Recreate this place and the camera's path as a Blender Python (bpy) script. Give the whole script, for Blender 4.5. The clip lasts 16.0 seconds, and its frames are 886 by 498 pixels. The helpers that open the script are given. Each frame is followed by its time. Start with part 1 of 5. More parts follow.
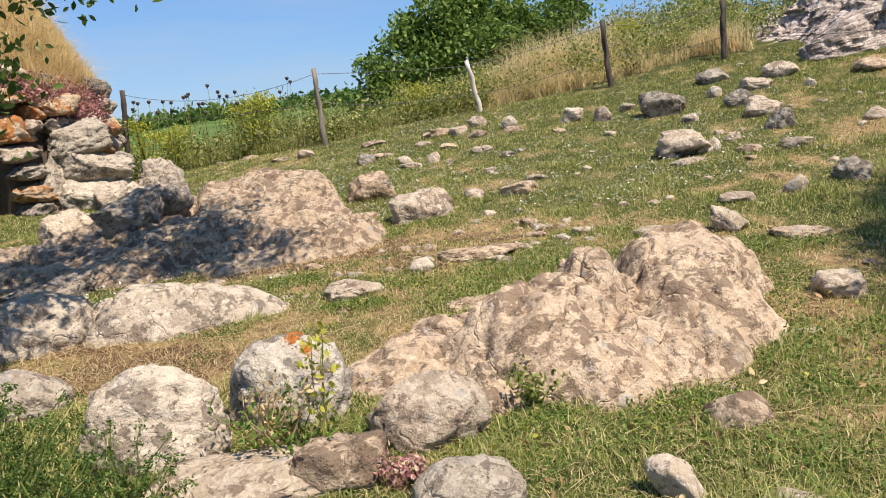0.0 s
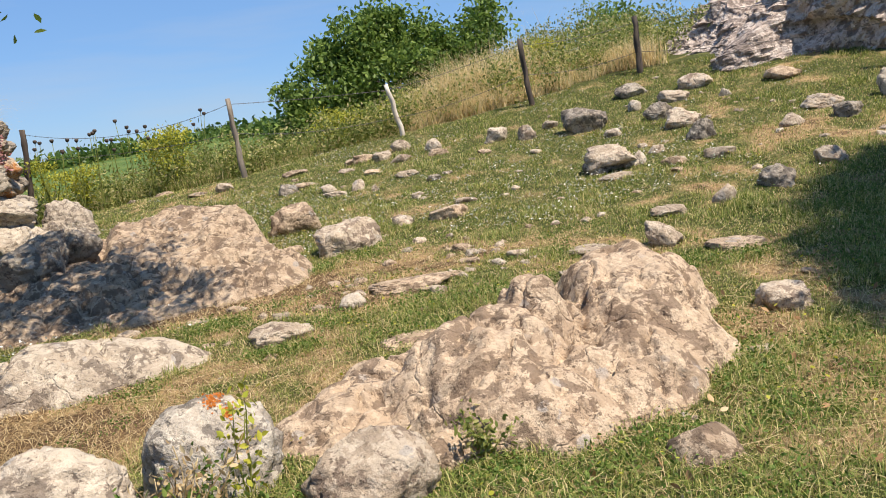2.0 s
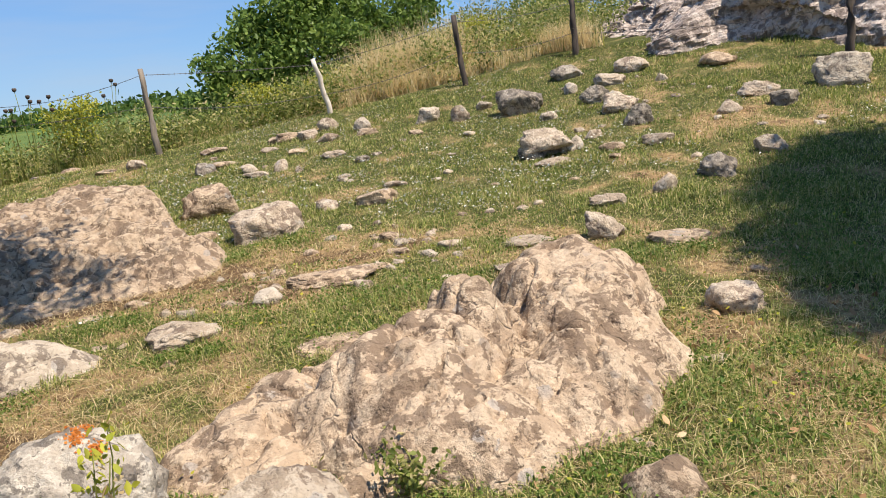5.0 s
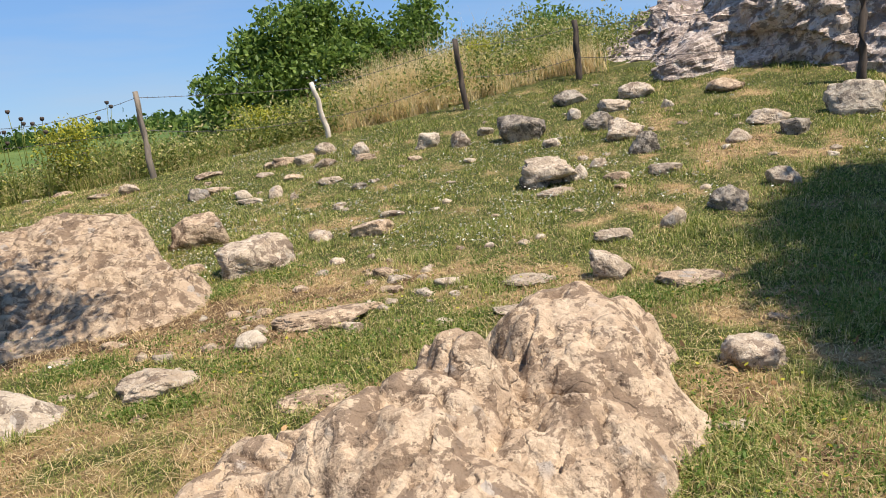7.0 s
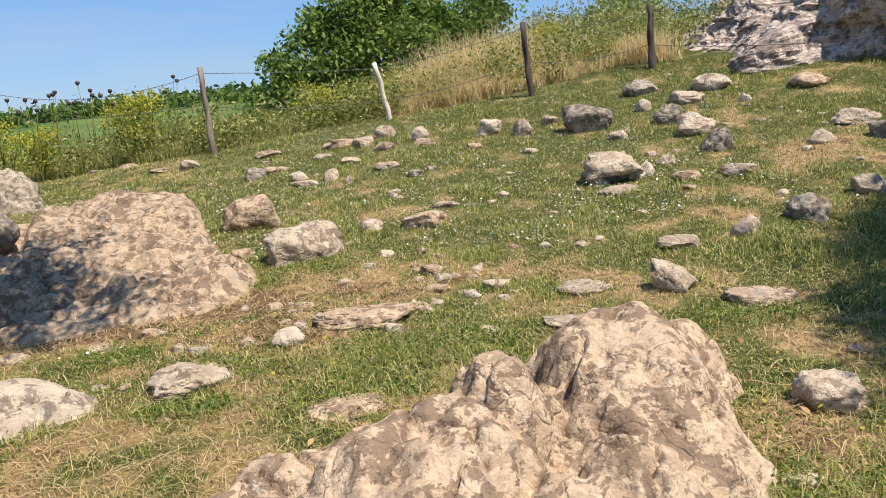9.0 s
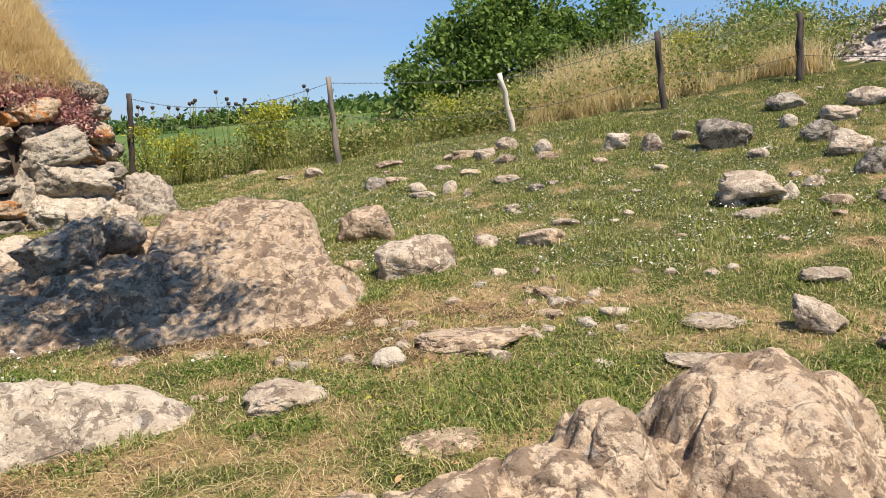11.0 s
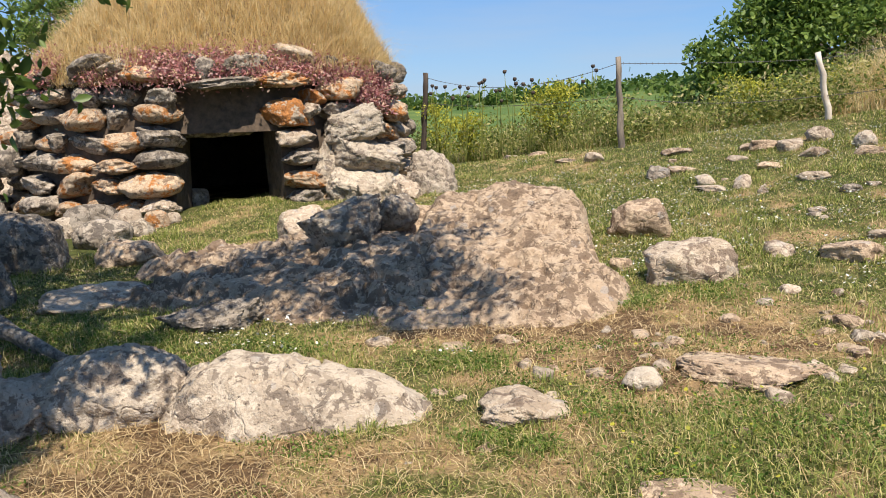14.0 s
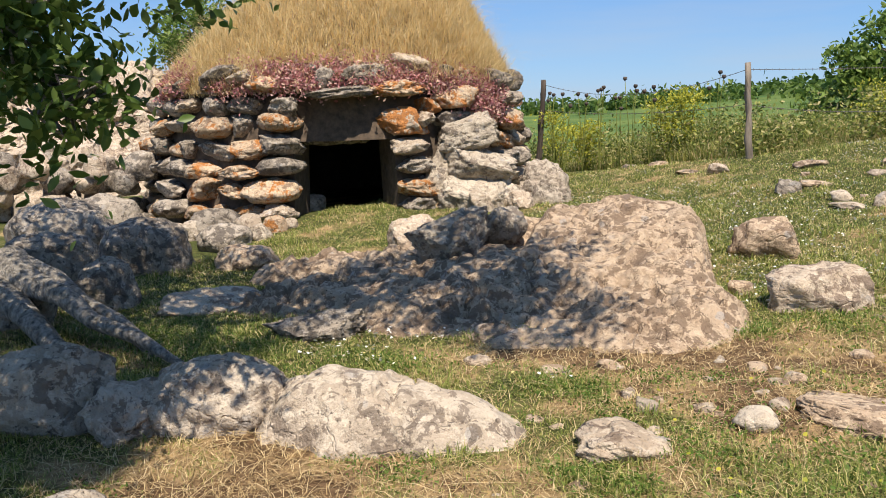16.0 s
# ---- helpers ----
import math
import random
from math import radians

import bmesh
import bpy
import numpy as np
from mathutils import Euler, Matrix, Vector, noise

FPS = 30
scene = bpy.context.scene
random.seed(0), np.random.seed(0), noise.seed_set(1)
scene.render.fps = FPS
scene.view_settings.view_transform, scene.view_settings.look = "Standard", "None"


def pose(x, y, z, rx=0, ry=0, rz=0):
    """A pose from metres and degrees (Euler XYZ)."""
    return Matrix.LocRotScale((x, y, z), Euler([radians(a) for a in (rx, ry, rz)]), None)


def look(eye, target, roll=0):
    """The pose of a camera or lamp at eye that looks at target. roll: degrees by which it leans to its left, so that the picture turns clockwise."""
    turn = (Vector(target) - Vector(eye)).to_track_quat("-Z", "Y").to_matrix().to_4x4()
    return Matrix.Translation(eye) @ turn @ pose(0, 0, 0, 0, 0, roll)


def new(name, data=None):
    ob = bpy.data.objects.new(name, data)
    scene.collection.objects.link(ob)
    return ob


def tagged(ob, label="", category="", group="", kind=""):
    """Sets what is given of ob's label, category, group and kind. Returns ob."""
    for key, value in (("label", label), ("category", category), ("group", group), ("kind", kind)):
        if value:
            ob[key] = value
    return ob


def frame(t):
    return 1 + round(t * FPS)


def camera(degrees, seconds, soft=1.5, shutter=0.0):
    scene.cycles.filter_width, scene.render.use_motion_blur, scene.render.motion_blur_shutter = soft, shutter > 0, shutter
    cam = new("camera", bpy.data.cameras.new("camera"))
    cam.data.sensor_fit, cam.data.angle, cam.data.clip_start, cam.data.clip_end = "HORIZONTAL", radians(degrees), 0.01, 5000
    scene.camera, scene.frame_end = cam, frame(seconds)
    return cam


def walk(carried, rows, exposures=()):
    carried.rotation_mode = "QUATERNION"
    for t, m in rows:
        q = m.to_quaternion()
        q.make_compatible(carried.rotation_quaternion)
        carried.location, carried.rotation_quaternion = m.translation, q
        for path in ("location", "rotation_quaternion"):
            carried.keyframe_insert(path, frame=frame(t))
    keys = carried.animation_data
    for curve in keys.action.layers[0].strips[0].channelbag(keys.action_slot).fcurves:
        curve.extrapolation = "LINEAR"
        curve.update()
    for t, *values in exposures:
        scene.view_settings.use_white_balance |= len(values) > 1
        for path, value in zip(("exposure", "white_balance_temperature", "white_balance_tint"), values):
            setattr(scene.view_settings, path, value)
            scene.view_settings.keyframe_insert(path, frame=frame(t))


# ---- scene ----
# ---- camera and walk ----
cam = camera(60.53, 16.0, soft=0.95)
PATH = [
    (0, (-0.007, -0.056, 1.693), (0.366, 1.873, 1.320), -4.35),
    (0.5, (-0.002, 0.016, 1.689), (0.417, 1.945, 1.369), -4.64),
    (1, (0.024, 0.118, 1.683), (0.485, 2.041, 1.382), -5.54),
    (1.5, (0.044, 0.196, 1.700), (0.553, 2.101, 1.366), -6.47),
    (2, (0.046, 0.246, 1.705), (0.607, 2.136, 1.372), -6.82),
    (2.5, (0.067, 0.339, 1.706), (0.667, 2.213, 1.349), -6.96),
    (3, (0.077, 0.403, 1.710), (0.711, 2.257, 1.310), -6.37),
    (3.5, (0.097, 0.486, 1.704), (0.768, 2.321, 1.276), -5.37),
    (4, (0.140, 0.567, 1.699), (0.838, 2.387, 1.250), -5.03),
    (4.5, (0.184, 0.635, 1.699), (0.897, 2.450, 1.257), -5.13),
    (5, (0.231, 0.707, 1.698), (0.953, 2.528, 1.294), -5.36),
    (5.2, (0.256, 0.739, 1.699), (0.978, 2.564, 1.313), -5.51),
    (7.3, (0.462, 1.052, 1.777), (1.180, 2.885, 1.425), -4.79),
    (7.5, (0.500, 1.085, 1.782), (1.205, 2.922, 1.422), -4.75),
    (8, (0.539, 1.136, 1.808), (1.206, 2.985, 1.437), -4.32),
    (8.5, (0.573, 1.199, 1.831), (1.191, 3.062, 1.447), -3.85),
    (8.7, (0.578, 1.218, 1.847), (1.176, 3.086, 1.453), -3.50),
    (10.8, (0.730, 1.495, 1.847), (1.028, 3.439, 1.488), -2.52),
    (11, (0.738, 1.522, 1.849), (0.993, 3.474, 1.498), -2.44),
    (11.5, (0.757, 1.594, 1.850), (0.903, 3.561, 1.517), -1.88),
    (12, (0.787, 1.683, 1.852), (0.805, 3.652, 1.504), -1.79),
    (12.5, (0.802, 1.766, 1.860), (0.690, 3.726, 1.476), -1.51),
    (13, (0.824, 1.795, 1.877), (0.586, 3.745, 1.501), -0.94),
    (13.5, (0.843, 1.860, 1.882), (0.475, 3.791, 1.512), -0.98),
    (14, (0.861, 1.921, 1.895), (0.387, 3.827, 1.515), -1.47),
    (14.5, (0.872, 1.964, 1.911), (0.316, 3.846, 1.523), -1.76),
    (15, (0.883, 2.004, 1.932), (0.256, 3.862, 1.537), -1.75),
    (15.5, (0.897, 2.038, 1.941), (0.199, 3.873, 1.558), -1.57),
    (16, (0.920, 2.070, 1.952), (0.153, 3.882, 1.591), -1.49),
]
walk(cam, [(t, look(eye, target, roll)) for t, eye, target, roll in PATH])

# ---- light ----
SUN_AZ, SUN_EL = 145.0, 62.0          # clockwise from +y, and above the horizon
world = bpy.data.worlds.new("sky")
scene.world = world
world.use_nodes = True
wn, wl = world.node_tree.nodes, world.node_tree.links
sky = wn.new("ShaderNodeTexSky")
sky.sky_type, sky.sun_disc = "NISHITA", False
sky.sun_elevation, sky.sun_rotation = radians(SUN_EL), radians(SUN_AZ)
sky.air_density, sky.dust_density, sky.ozone_density = 1.0, 0.1, 4.0
# thin cloud streaks in the blue
tc = wn.new("ShaderNodeTexCoord")
mp = wn.new("ShaderNodeMapping")
mp.inputs["Scale"].default_value = (2.0, 2.0, 16.0)
cn = wn.new("ShaderNodeTexNoise")
cn.inputs["Scale"].default_value, cn.inputs["Detail"].default_value = 1.7, 6.0
cr = wn.new("ShaderNodeValToRGB")
cr.color_ramp.elements[0].position, cr.color_ramp.elements[1].position = 0.46, 0.78
cmix = wn.new("ShaderNodeMix")
cmix.data_type = "RGBA"
cmix.inputs["B"].default_value = (5.2, 5.6, 6.2, 1)
cf = wn.new("ShaderNodeMath")
cf.operation = "MULTIPLY"
cf.inputs[1].default_value = 0.3
wl.new(tc.outputs["Generated"], mp.inputs["Vector"])
wl.new(mp.outputs["Vector"], cn.inputs["Vector"])
wl.new(cn.outputs["Fac"], cr.inputs["Fac"])
wl.new(cr.outputs["Color"], cf.inputs[0])
wl.new(cf.outputs[0], cmix.inputs["Factor"])
deep = wn.new("ShaderNodeHueSaturation")
deep.inputs["Saturation"].default_value = 1.02
wl.new(sky.outputs["Color"], deep.inputs["Color"])
tint = wn.new("ShaderNodeMix")
tint.data_type, tint.blend_type = "RGBA", "MULTIPLY"
tint.inputs["Factor"].default_value = 1.0
tint.inputs["B"].default_value = (0.82, 0.94, 1.10, 1)
wl.new(deep.outputs["Color"], tint.inputs["A"])
even = wn.new("ShaderNodeMix")
even.data_type = "RGBA"
even.inputs["Factor"].default_value = 0.5
even.inputs["B"].default_value = (2.3, 4.5, 8.6, 1)
wl.new(tint.outputs["Result"], even.inputs["A"])
wl.new(even.outputs["Result"], cmix.inputs["A"])
wl.new(cmix.outputs["Result"], wn["Background"].inputs["Color"])
wn["Background"].inputs["Strength"].default_value = 0.078

sun_data = bpy.data.lights.new("sun", "SUN")
sun_data.energy, sun_data.angle, sun_data.color = 5.5, radians(0.55), (1.0, 0.90, 0.755)
sun = new("sun", sun_data)
sun_dir = Vector((math.sin(radians(SUN_AZ)) * math.cos(radians(SUN_EL)), math.cos(radians(SUN_AZ)) * math.cos(radians(SUN_EL)), math.sin(radians(SUN_EL))))
sun.matrix_world = look(sun_dir * 30, (0, 0, 0))
scene.view_settings.exposure = 0.48


# ---- numeric helpers ----
rng = np.random.default_rng(7)


def hash2(ix, iy, seed):
    n = (ix.astype(np.int64) * 374761393 + iy.astype(np.int64) * 668265263 + seed * 974711) & 0x7FFFFFFF
    n = ((n ^ (n >> 13)) * 1274126177) & 0x7FFFFFFF
    return ((n ^ (n >> 16)) & 0xFFFF) / 65535.0


def vnoise(x, y, seed=0):
    """Smooth value noise from 0 to 1."""
    x, y = np.asarray(x, float), np.asarray(y, float)
    ix, iy = np.floor(x), np.floor(y)
    fx, fy = x - ix, y - iy
    fx, fy = fx * fx * (3 - 2 * fx), fy * fy * (3 - 2 * fy)
    a, b = hash2(ix, iy, seed), hash2(ix + 1, iy, seed)
    c, d = hash2(ix, iy + 1, seed), hash2(ix + 1, iy + 1, seed)
    return (a * (1 - fx) + b * fx) * (1 - fy) + (c * (1 - fx) + d * fx) * fy


def fbm(x, y, seed=0, octaves=4):
    total, amp, norm = 0, 1.0, 0
    for o in range(octaves):
        total = total + amp * vnoise(np.asarray(x) * 2**o, np.asarray(y) * 2**o, seed + o)
        norm += amp
        amp *= 0.5
    return total / norm


def smooth(a, b, v):
    u = np.clip((np.asarray(v, float) - a) / (b - a), 0, 1)
    return u * u * (3 - 2 * u)


def fence_y(x):
    """The line of the fence in plan."""
    x = np.asarray(x, float)
    return np.interp(x, [-9, -3.4, 0.7, 3.6, 5.8, 7.75, 10.6, 14], [18.5, 17.5, 14.7, 14.1, 13.1, 12.5, 10.0, 7.0])


def ground(x, y):
    """The height of the ground: a slope that rises to the right, a bank beyond the fence, hills far off."""
    x, y = np.asarray(x, float), np.asarray(y, float)
    cx, cy = np.clip(x, -10, 10), np.minimum(np.clip(y, -2, 15), fence_y(x) + 0.4)
    z = 0.363 - 0.043 * cx - 0.031 * cy + 0.007 * cx**2 + 0.013 * cx * cy + 0.005 * cy**2
    z = z + 0.2 * np.exp(-((x + 4.6) ** 2 + (y - 11.8) ** 2) / 3.0)
    past = np.maximum(y - fence_y(x), 0)
    bank = smooth(5.5, 10, x) * np.clip(past, 0, 8) * 0.10
    fall = smooth(7.2, 3.5, x) * np.minimum(past, 9) * 0.13
    z = z + bank - fall
    r = np.hypot(x, y)
    az = np.degrees(np.arctan2(x, y))
    hill = smooth(45, 160, r) * (1.6 + 1.4 * smooth(-9, 5, az) + 0.9 * vnoise(x / 60, y / 60, 5) - 1.3 * smooth(-6, -12, az))
    far = smooth(40, 120, r)
    z = z * (1 - far) + far * 0.2 + hill
    z = z - smooth(260, 1200, r) * 40
    return z + 0.03 * (fbm(x * 1.3, y * 1.3, 11) - 0.5) * smooth(60, 30, r)


def gz(x, y):
    return float(ground(x, y))


# ---- materials ----
def material(name):
    m = bpy.data.materials.new(name)
    m.use_nodes = True
    return m, m.node_tree.nodes, m.node_tree.links, m.node_tree.nodes["Principled BSDF"]


def ramp(nodes, stops):
    r = nodes.new("ShaderNodeValToRGB")
    el = r.color_ramp.elements
    while len(el) < len(stops):
        el.new(0.5)
    for e, (p, c) in zip(el, stops):
        e.position, e.color = p, (*c, 1)
    return r


def noise_node(nodes, links, vec, scale, detail=5, rough=0.55, distortion=0.0):
    n = nodes.new("ShaderNodeTexNoise")
    n.inputs["Scale"].default_value, n.inputs["Detail"].default_value = scale, detail
    n.inputs["Roughness"].default_value, n.inputs["Distortion"].default_value = rough, distortion
    links.new(vec, n.inputs["Vector"])
    return n


def mixed(nodes, links, fac, a, b):
    m = nodes.new("ShaderNodeMix")
    m.data_type = "RGBA"
    for value, key in ((fac, "Factor"), (a, "A"), (b, "B")):
        if isinstance(value, (int, float)):
            m.inputs[key].default_value = value
        elif isinstance(value, tuple):
            m.inputs[key].default_value = (*value, 1)
        else:
            links.new(value, m.inputs[key])
    return m.outputs["Result"]


def rock_material(name, base, pale, dark, dark_amount=0.42, orange=0.0, scale=1.0, relief=0.75):
    m, n, l, b = material(name)
    geo = n.new("ShaderNodeNewGeometry")
    pos = geo.outputs["Position"]
    info = n.new("ShaderNodeObjectInfo")

    def patch(freq, detail, rough, lo, hi, strength, distortion=0.0):
        """A mask of hard-edged blotches."""
        t = noise_node(n, l, pos, freq * scale, detail, rough, distortion)
        r = ramp(n, [(lo, (0, 0, 0)), (hi, (strength, strength, strength))])
        l.new(t.outputs["Fac"], r.inputs["Fac"])
        return t, r.outputs["Color"]

    def times(a, c):
        t = n.new("ShaderNodeMath")
        t.operation = "MULTIPLY"
        l.new(a, t.inputs[0])
        l.new(c, t.inputs[1])
        return t.outputs[0]

    big = noise_node(n, l, pos, 2.2 * scale, 6, 0.6)
    r0 = ramp(n, [(0.3, tuple(c * 0.72 for c in base)), (0.5, base), (0.72, tuple((c + d) / 2 for c, d in zip(base, pale)))])
    l.new(big.outputs["Fac"], r0.inputs["Fac"])
    col = r0.outputs["Color"]
    # pale crusts, and paler ones on them
    _, crust = patch(7.5, 8, 0.66, 0.51, 0.53, 0.62, 0.6)
    col = mixed(n, l, crust, col, pale)
    _, cream = patch(17, 6, 0.62, 0.57, 0.59, 0.55, 0.5)
    col = mixed(n, l, cream, col, tuple(min(c * 1.1, 0.8) for c in pale))
    # grey lichen roundels
    vor = n.new("ShaderNodeTexVoronoi")
    vor.inputs["Scale"].default_value = 6.5 * scale
    wob = noise_node(n, l, pos, 16 * scale, 4)
    wm = n.new("ShaderNodeMix")
    wm.data_type = "RGBA"
    wm.inputs["Factor"].default_value = 0.07
    l.new(pos, wm.inputs["A"])
    l.new(wob.outputs["Color"], wm.inputs["B"])
    l.new(wm.outputs["Result"], vor.inputs["Vector"])
    r4 = ramp(n, [(0.22, (0.6, 0.6, 0.6)), (0.245, (0, 0, 0))])
    l.new(vor.outputs["Distance"], r4.inputs["Fac"])
    _, some = patch(1.9, 2, 0.5, 0.46, 0.54, 1.0)
    col = mixed(n, l, times(r4.outputs["Color"], some), col, (0.34, 0.32, 0.305))
    # brown weathering with ragged edges, thick in some stretches
    blot = noise_node(n, l, pos, 9.5 * scale, 9, 0.7, 0.35)
    area = noise_node(n, l, pos, 1.5 * scale, 3, 0.5)
    lift = n.new("ShaderNodeMath")
    lift.operation = "MULTIPLY_ADD"
    lift.inputs[1].default_value = 0.3
    l.new(area.outputs["Fac"], lift.inputs[0])
    l.new(blot.outputs["Fac"], lift.inputs[2])
    r2 = ramp(n, [(dark_amount + 0.055, (0.76, 0.76, 0.76)), (dark_amount + 0.075, (0, 0, 0))])
    l.new(lift.outputs[0], r2.inputs["Fac"])
    col = mixed(n, l, r2.outputs["Color"], col, tuple(c * 1.12 for c in dark))
    # small black flecks
    _, fleck = patch(26, 6, 0.65, 0.635, 0.65, 0.8)
    col = mixed(n, l, fleck, col, tuple(c * 0.7 for c in dark))
    fine = noise_node(n, l, pos, 55 * scale, 5, 0.7)
    r3 = ramp(n, [(0.32, (0.62, 0.59, 0.56)), (0.46, (1, 1, 1)), (0.7, (1.1, 1.09, 1.07))])
    l.new(fine.outputs["Fac"], r3.inputs["Fac"])
    mul = n.new("ShaderNodeMix")
    mul.data_type, mul.blend_type = "RGBA", "MULTIPLY"
    mul.inputs["Factor"].default_value = 0.7
    l.new(col, mul.inputs["A"])
    l.new(r3.outputs["Color"], mul.inputs["B"])
    col = mul.outputs["Result"]
    if orange:
        on, rust = patch(6.0 / scale, 9, 0.72, 0.61 - orange, 0.65 - orange, 0.9)
        tone = ramp(n, [(0.4, (0.26, 0.10, 0.03)), (0.6, (0.46, 0.17, 0.03))])
        l.new(fine.outputs["Fac"], tone.inputs["Fac"])
        col = mixed(n, l, rust, col, tone.outputs["Color"])
    hsv = n.new("ShaderNodeHueSaturation")
    mr = n.new("ShaderNodeMapRange")
    mr.inputs["To Min"].default_value, mr.inputs["To Max"].default_value = 0.82, 1.10
    l.new(info.outputs["Random"], mr.inputs["Value"])
    l.new(mr.outputs["Result"], hsv.inputs["Value"])
    l.new(col, hsv.inputs["Color"])
    l.new(hsv.outputs["Color"], b.inputs["Base Color"])
    b.inputs["Roughness"].default_value = 0.92
    b.inputs["Specular IOR Level"].default_value = 0.25
    # relief: lumps, pits and a few cracks
    lump = noise_node(n, l, pos, 11 * scale, 9, 0.62)
    crack = n.new("ShaderNodeTexVoronoi")
    crack.feature = "DISTANCE_TO_EDGE"
    crack.inputs["Scale"].default_value = 2.3 * scale
    warp = noise_node(n, l, pos, 3.0, 4)
    wmix = n.new("ShaderNodeMix")
    wmix.data_type = "RGBA"
    wmix.inputs["Factor"].default_value = 0.3
    l.new(pos, wmix.inputs["A"])
    l.new(warp.outputs["Color"], wmix.inputs["B"])
    l.new(wmix.outputs["Result"], crack.inputs["Vector"])
    rc = ramp(n, [(0.0, (0.0, 0.0, 0.0)), (0.02, (1, 1, 1))])
    l.new(crack.outputs["Distance"], rc.inputs["Fac"])
    add = n.new("ShaderNodeMath")
    add.operation = "MULTIPLY_ADD"
    add.inputs[1].default_value = 0.16
    l.new(rc.outputs["Color"], add.inputs[0])
    l.new(lump.outputs["Fac"], add.inputs[2])
    pit = n.new("ShaderNodeTexVoronoi")
    pit.inputs["Scale"].default_value = 30 * scale
    l.new(pos, pit.inputs["Vector"])
    rp = ramp(n, [(0.10, (0, 0, 0)), (0.24, (1, 1, 1))])
    l.new(pit.outputs["Distance"], rp.inputs["Fac"])
    add2 = n.new("ShaderNodeMath")
    add2.operation = "MULTIPLY_ADD"
    add2.inputs[1].default_value = 0.09
    l.new(rp.outputs["Color"], add2.inputs[0])
    l.new(add.outputs[0], add2.inputs[2])
    bump = n.new("ShaderNodeBump")
    bump.inputs["Strength"].default_value, bump.inputs["Distance"].default_value = relief, 0.075
    l.new(add2.outputs[0], bump.inputs["Height"])
    l.new(bump.outputs["Normal"], b.inputs["Normal"])
    return m


M_ROCK = rock_material("rock_beige", (0.40, 0.315, 0.235), (0.545, 0.455, 0.36), (0.15, 0.105, 0.08), 0.53)
M_ROCK_GREY = rock_material("rock_grey", (0.385, 0.32, 0.25), (0.50, 0.43, 0.345), (0.13, 0.10, 0.08), 0.545)
M_ROCK_PALE = rock_material("rock_pale", (0.415, 0.34, 0.265), (0.55, 0.47, 0.38), (0.14, 0.107, 0.085), 0.535)
M_ROCK_PINK = rock_material("rock_pinkish", (0.415, 0.305, 0.212), (0.54, 0.42, 0.305), (0.135, 0.09, 0.062), 0.56)
# dark stone; its tone is lowered further to deepen the shade under the oak
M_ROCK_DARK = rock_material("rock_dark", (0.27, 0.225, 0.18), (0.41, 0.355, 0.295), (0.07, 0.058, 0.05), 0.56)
M_ROCK_RUST = rock_material("rock_lichen", (0.42, 0.305, 0.205), (0.54, 0.42, 0.30), (0.14, 0.09, 0.06), 0.52, orange=0.09)
M_CLIFF = rock_material("cliff_rock", (0.52, 0.42, 0.36), (0.68, 0.59, 0.53), (0.15, 0.115, 0.10), 0.575, orange=-0.08, scale=0.8, relief=0.9)


def ground_material():
    m, n, l, b = material("meadow_soil")
    geo = n.new("ShaderNodeNewGeometry")
    pos = geo.outputs["Position"]
    big = noise_node(n, l, pos, 3.2, 6, 0.68)
    at = n.new("ShaderNodeAttribute")
    at.attribute_name = "dryness"
    am = n.new("ShaderNodeMath")
    am.operation = "MULTIPLY_ADD"
    am.inputs[1].default_value = 0.62
    l.new(big.outputs["Fac"], am.inputs[0])
    sub = n.new("ShaderNodeMath")
    sub.operation = "MULTIPLY"
    sub.inputs[1].default_value = 0.55
    l.new(at.outputs["Fac"], sub.inputs[0])
    l.new(sub.outputs[0], am.inputs[2])
    r0 = ramp(n, [(0.34, (0.07, 0.08, 0.026)), (0.50, (0.15, 0.14, 0.055)), (0.62, (0.33, 0.235, 0.125)), (0.74, (0.36, 0.25, 0.135)), (0.84, (0.15, 0.095, 0.055))])
    l.new(am.outputs[0], r0.inputs["Fac"])
    mid = noise_node(n, l, pos, 19, 8, 0.78)
    r1 = ramp(n, [(0.34, (0.34, 0.30, 0.25)), (0.5, (0.95, 0.95, 0.95)), (0.68, (1.5, 1.45, 1.3))])
    l.new(mid.outputs["Fac"], r1.inputs["Fac"])
    mul = n.new("ShaderNodeMix")
    mul.data_type, mul.blend_type = "RGBA", "MULTIPLY"
    mul.inputs["Factor"].default_value = 1.0
    l.new(r0.outputs["Color"], mul.inputs["A"])
    l.new(r1.outputs["Color"], mul.inputs["B"])
    # far away the field is green all over
    sep = n.new("ShaderNodeSeparateXYZ")
    l.new(pos, sep.inputs["Vector"])
    mr = n.new("ShaderNodeMapRange")
    mr.inputs["From Min"].default_value, mr.inputs["From Max"].default_value = 17.0, 26.0
    l.new(sep.outputs["Y"], mr.inputs["Value"])
    fieldn = noise_node(n, l, pos, 0.12, 5)
    rf = ramp(n, [(0.35, (0.055, 0.105, 0.03)), (0.65, (0.12, 0.16, 0.045))])
    l.new(fieldn.outputs["Fac"], rf.inputs["Fac"])
    col = mixed(n, l, mr.outputs["Result"], mul.outputs["Result"], rf.outputs["Color"])
    l.new(col, b.inputs["Base Color"])
    b.inputs["Roughness"].default_value = 1.0
    b.inputs["Specular IOR Level"].default_value = 0.1
    bump = n.new("ShaderNodeBump")
    bump.inputs["Strength"].default_value, bump.inputs["Distance"].default_value = 0.8, 0.03
    grit = noise_node(n, l, pos, 40, 6, 0.7)
    l.new(grit.outputs["Fac"], bump.inputs["Height"])
    l.new(bump.outputs["Normal"], b.inputs["Normal"])
    return m


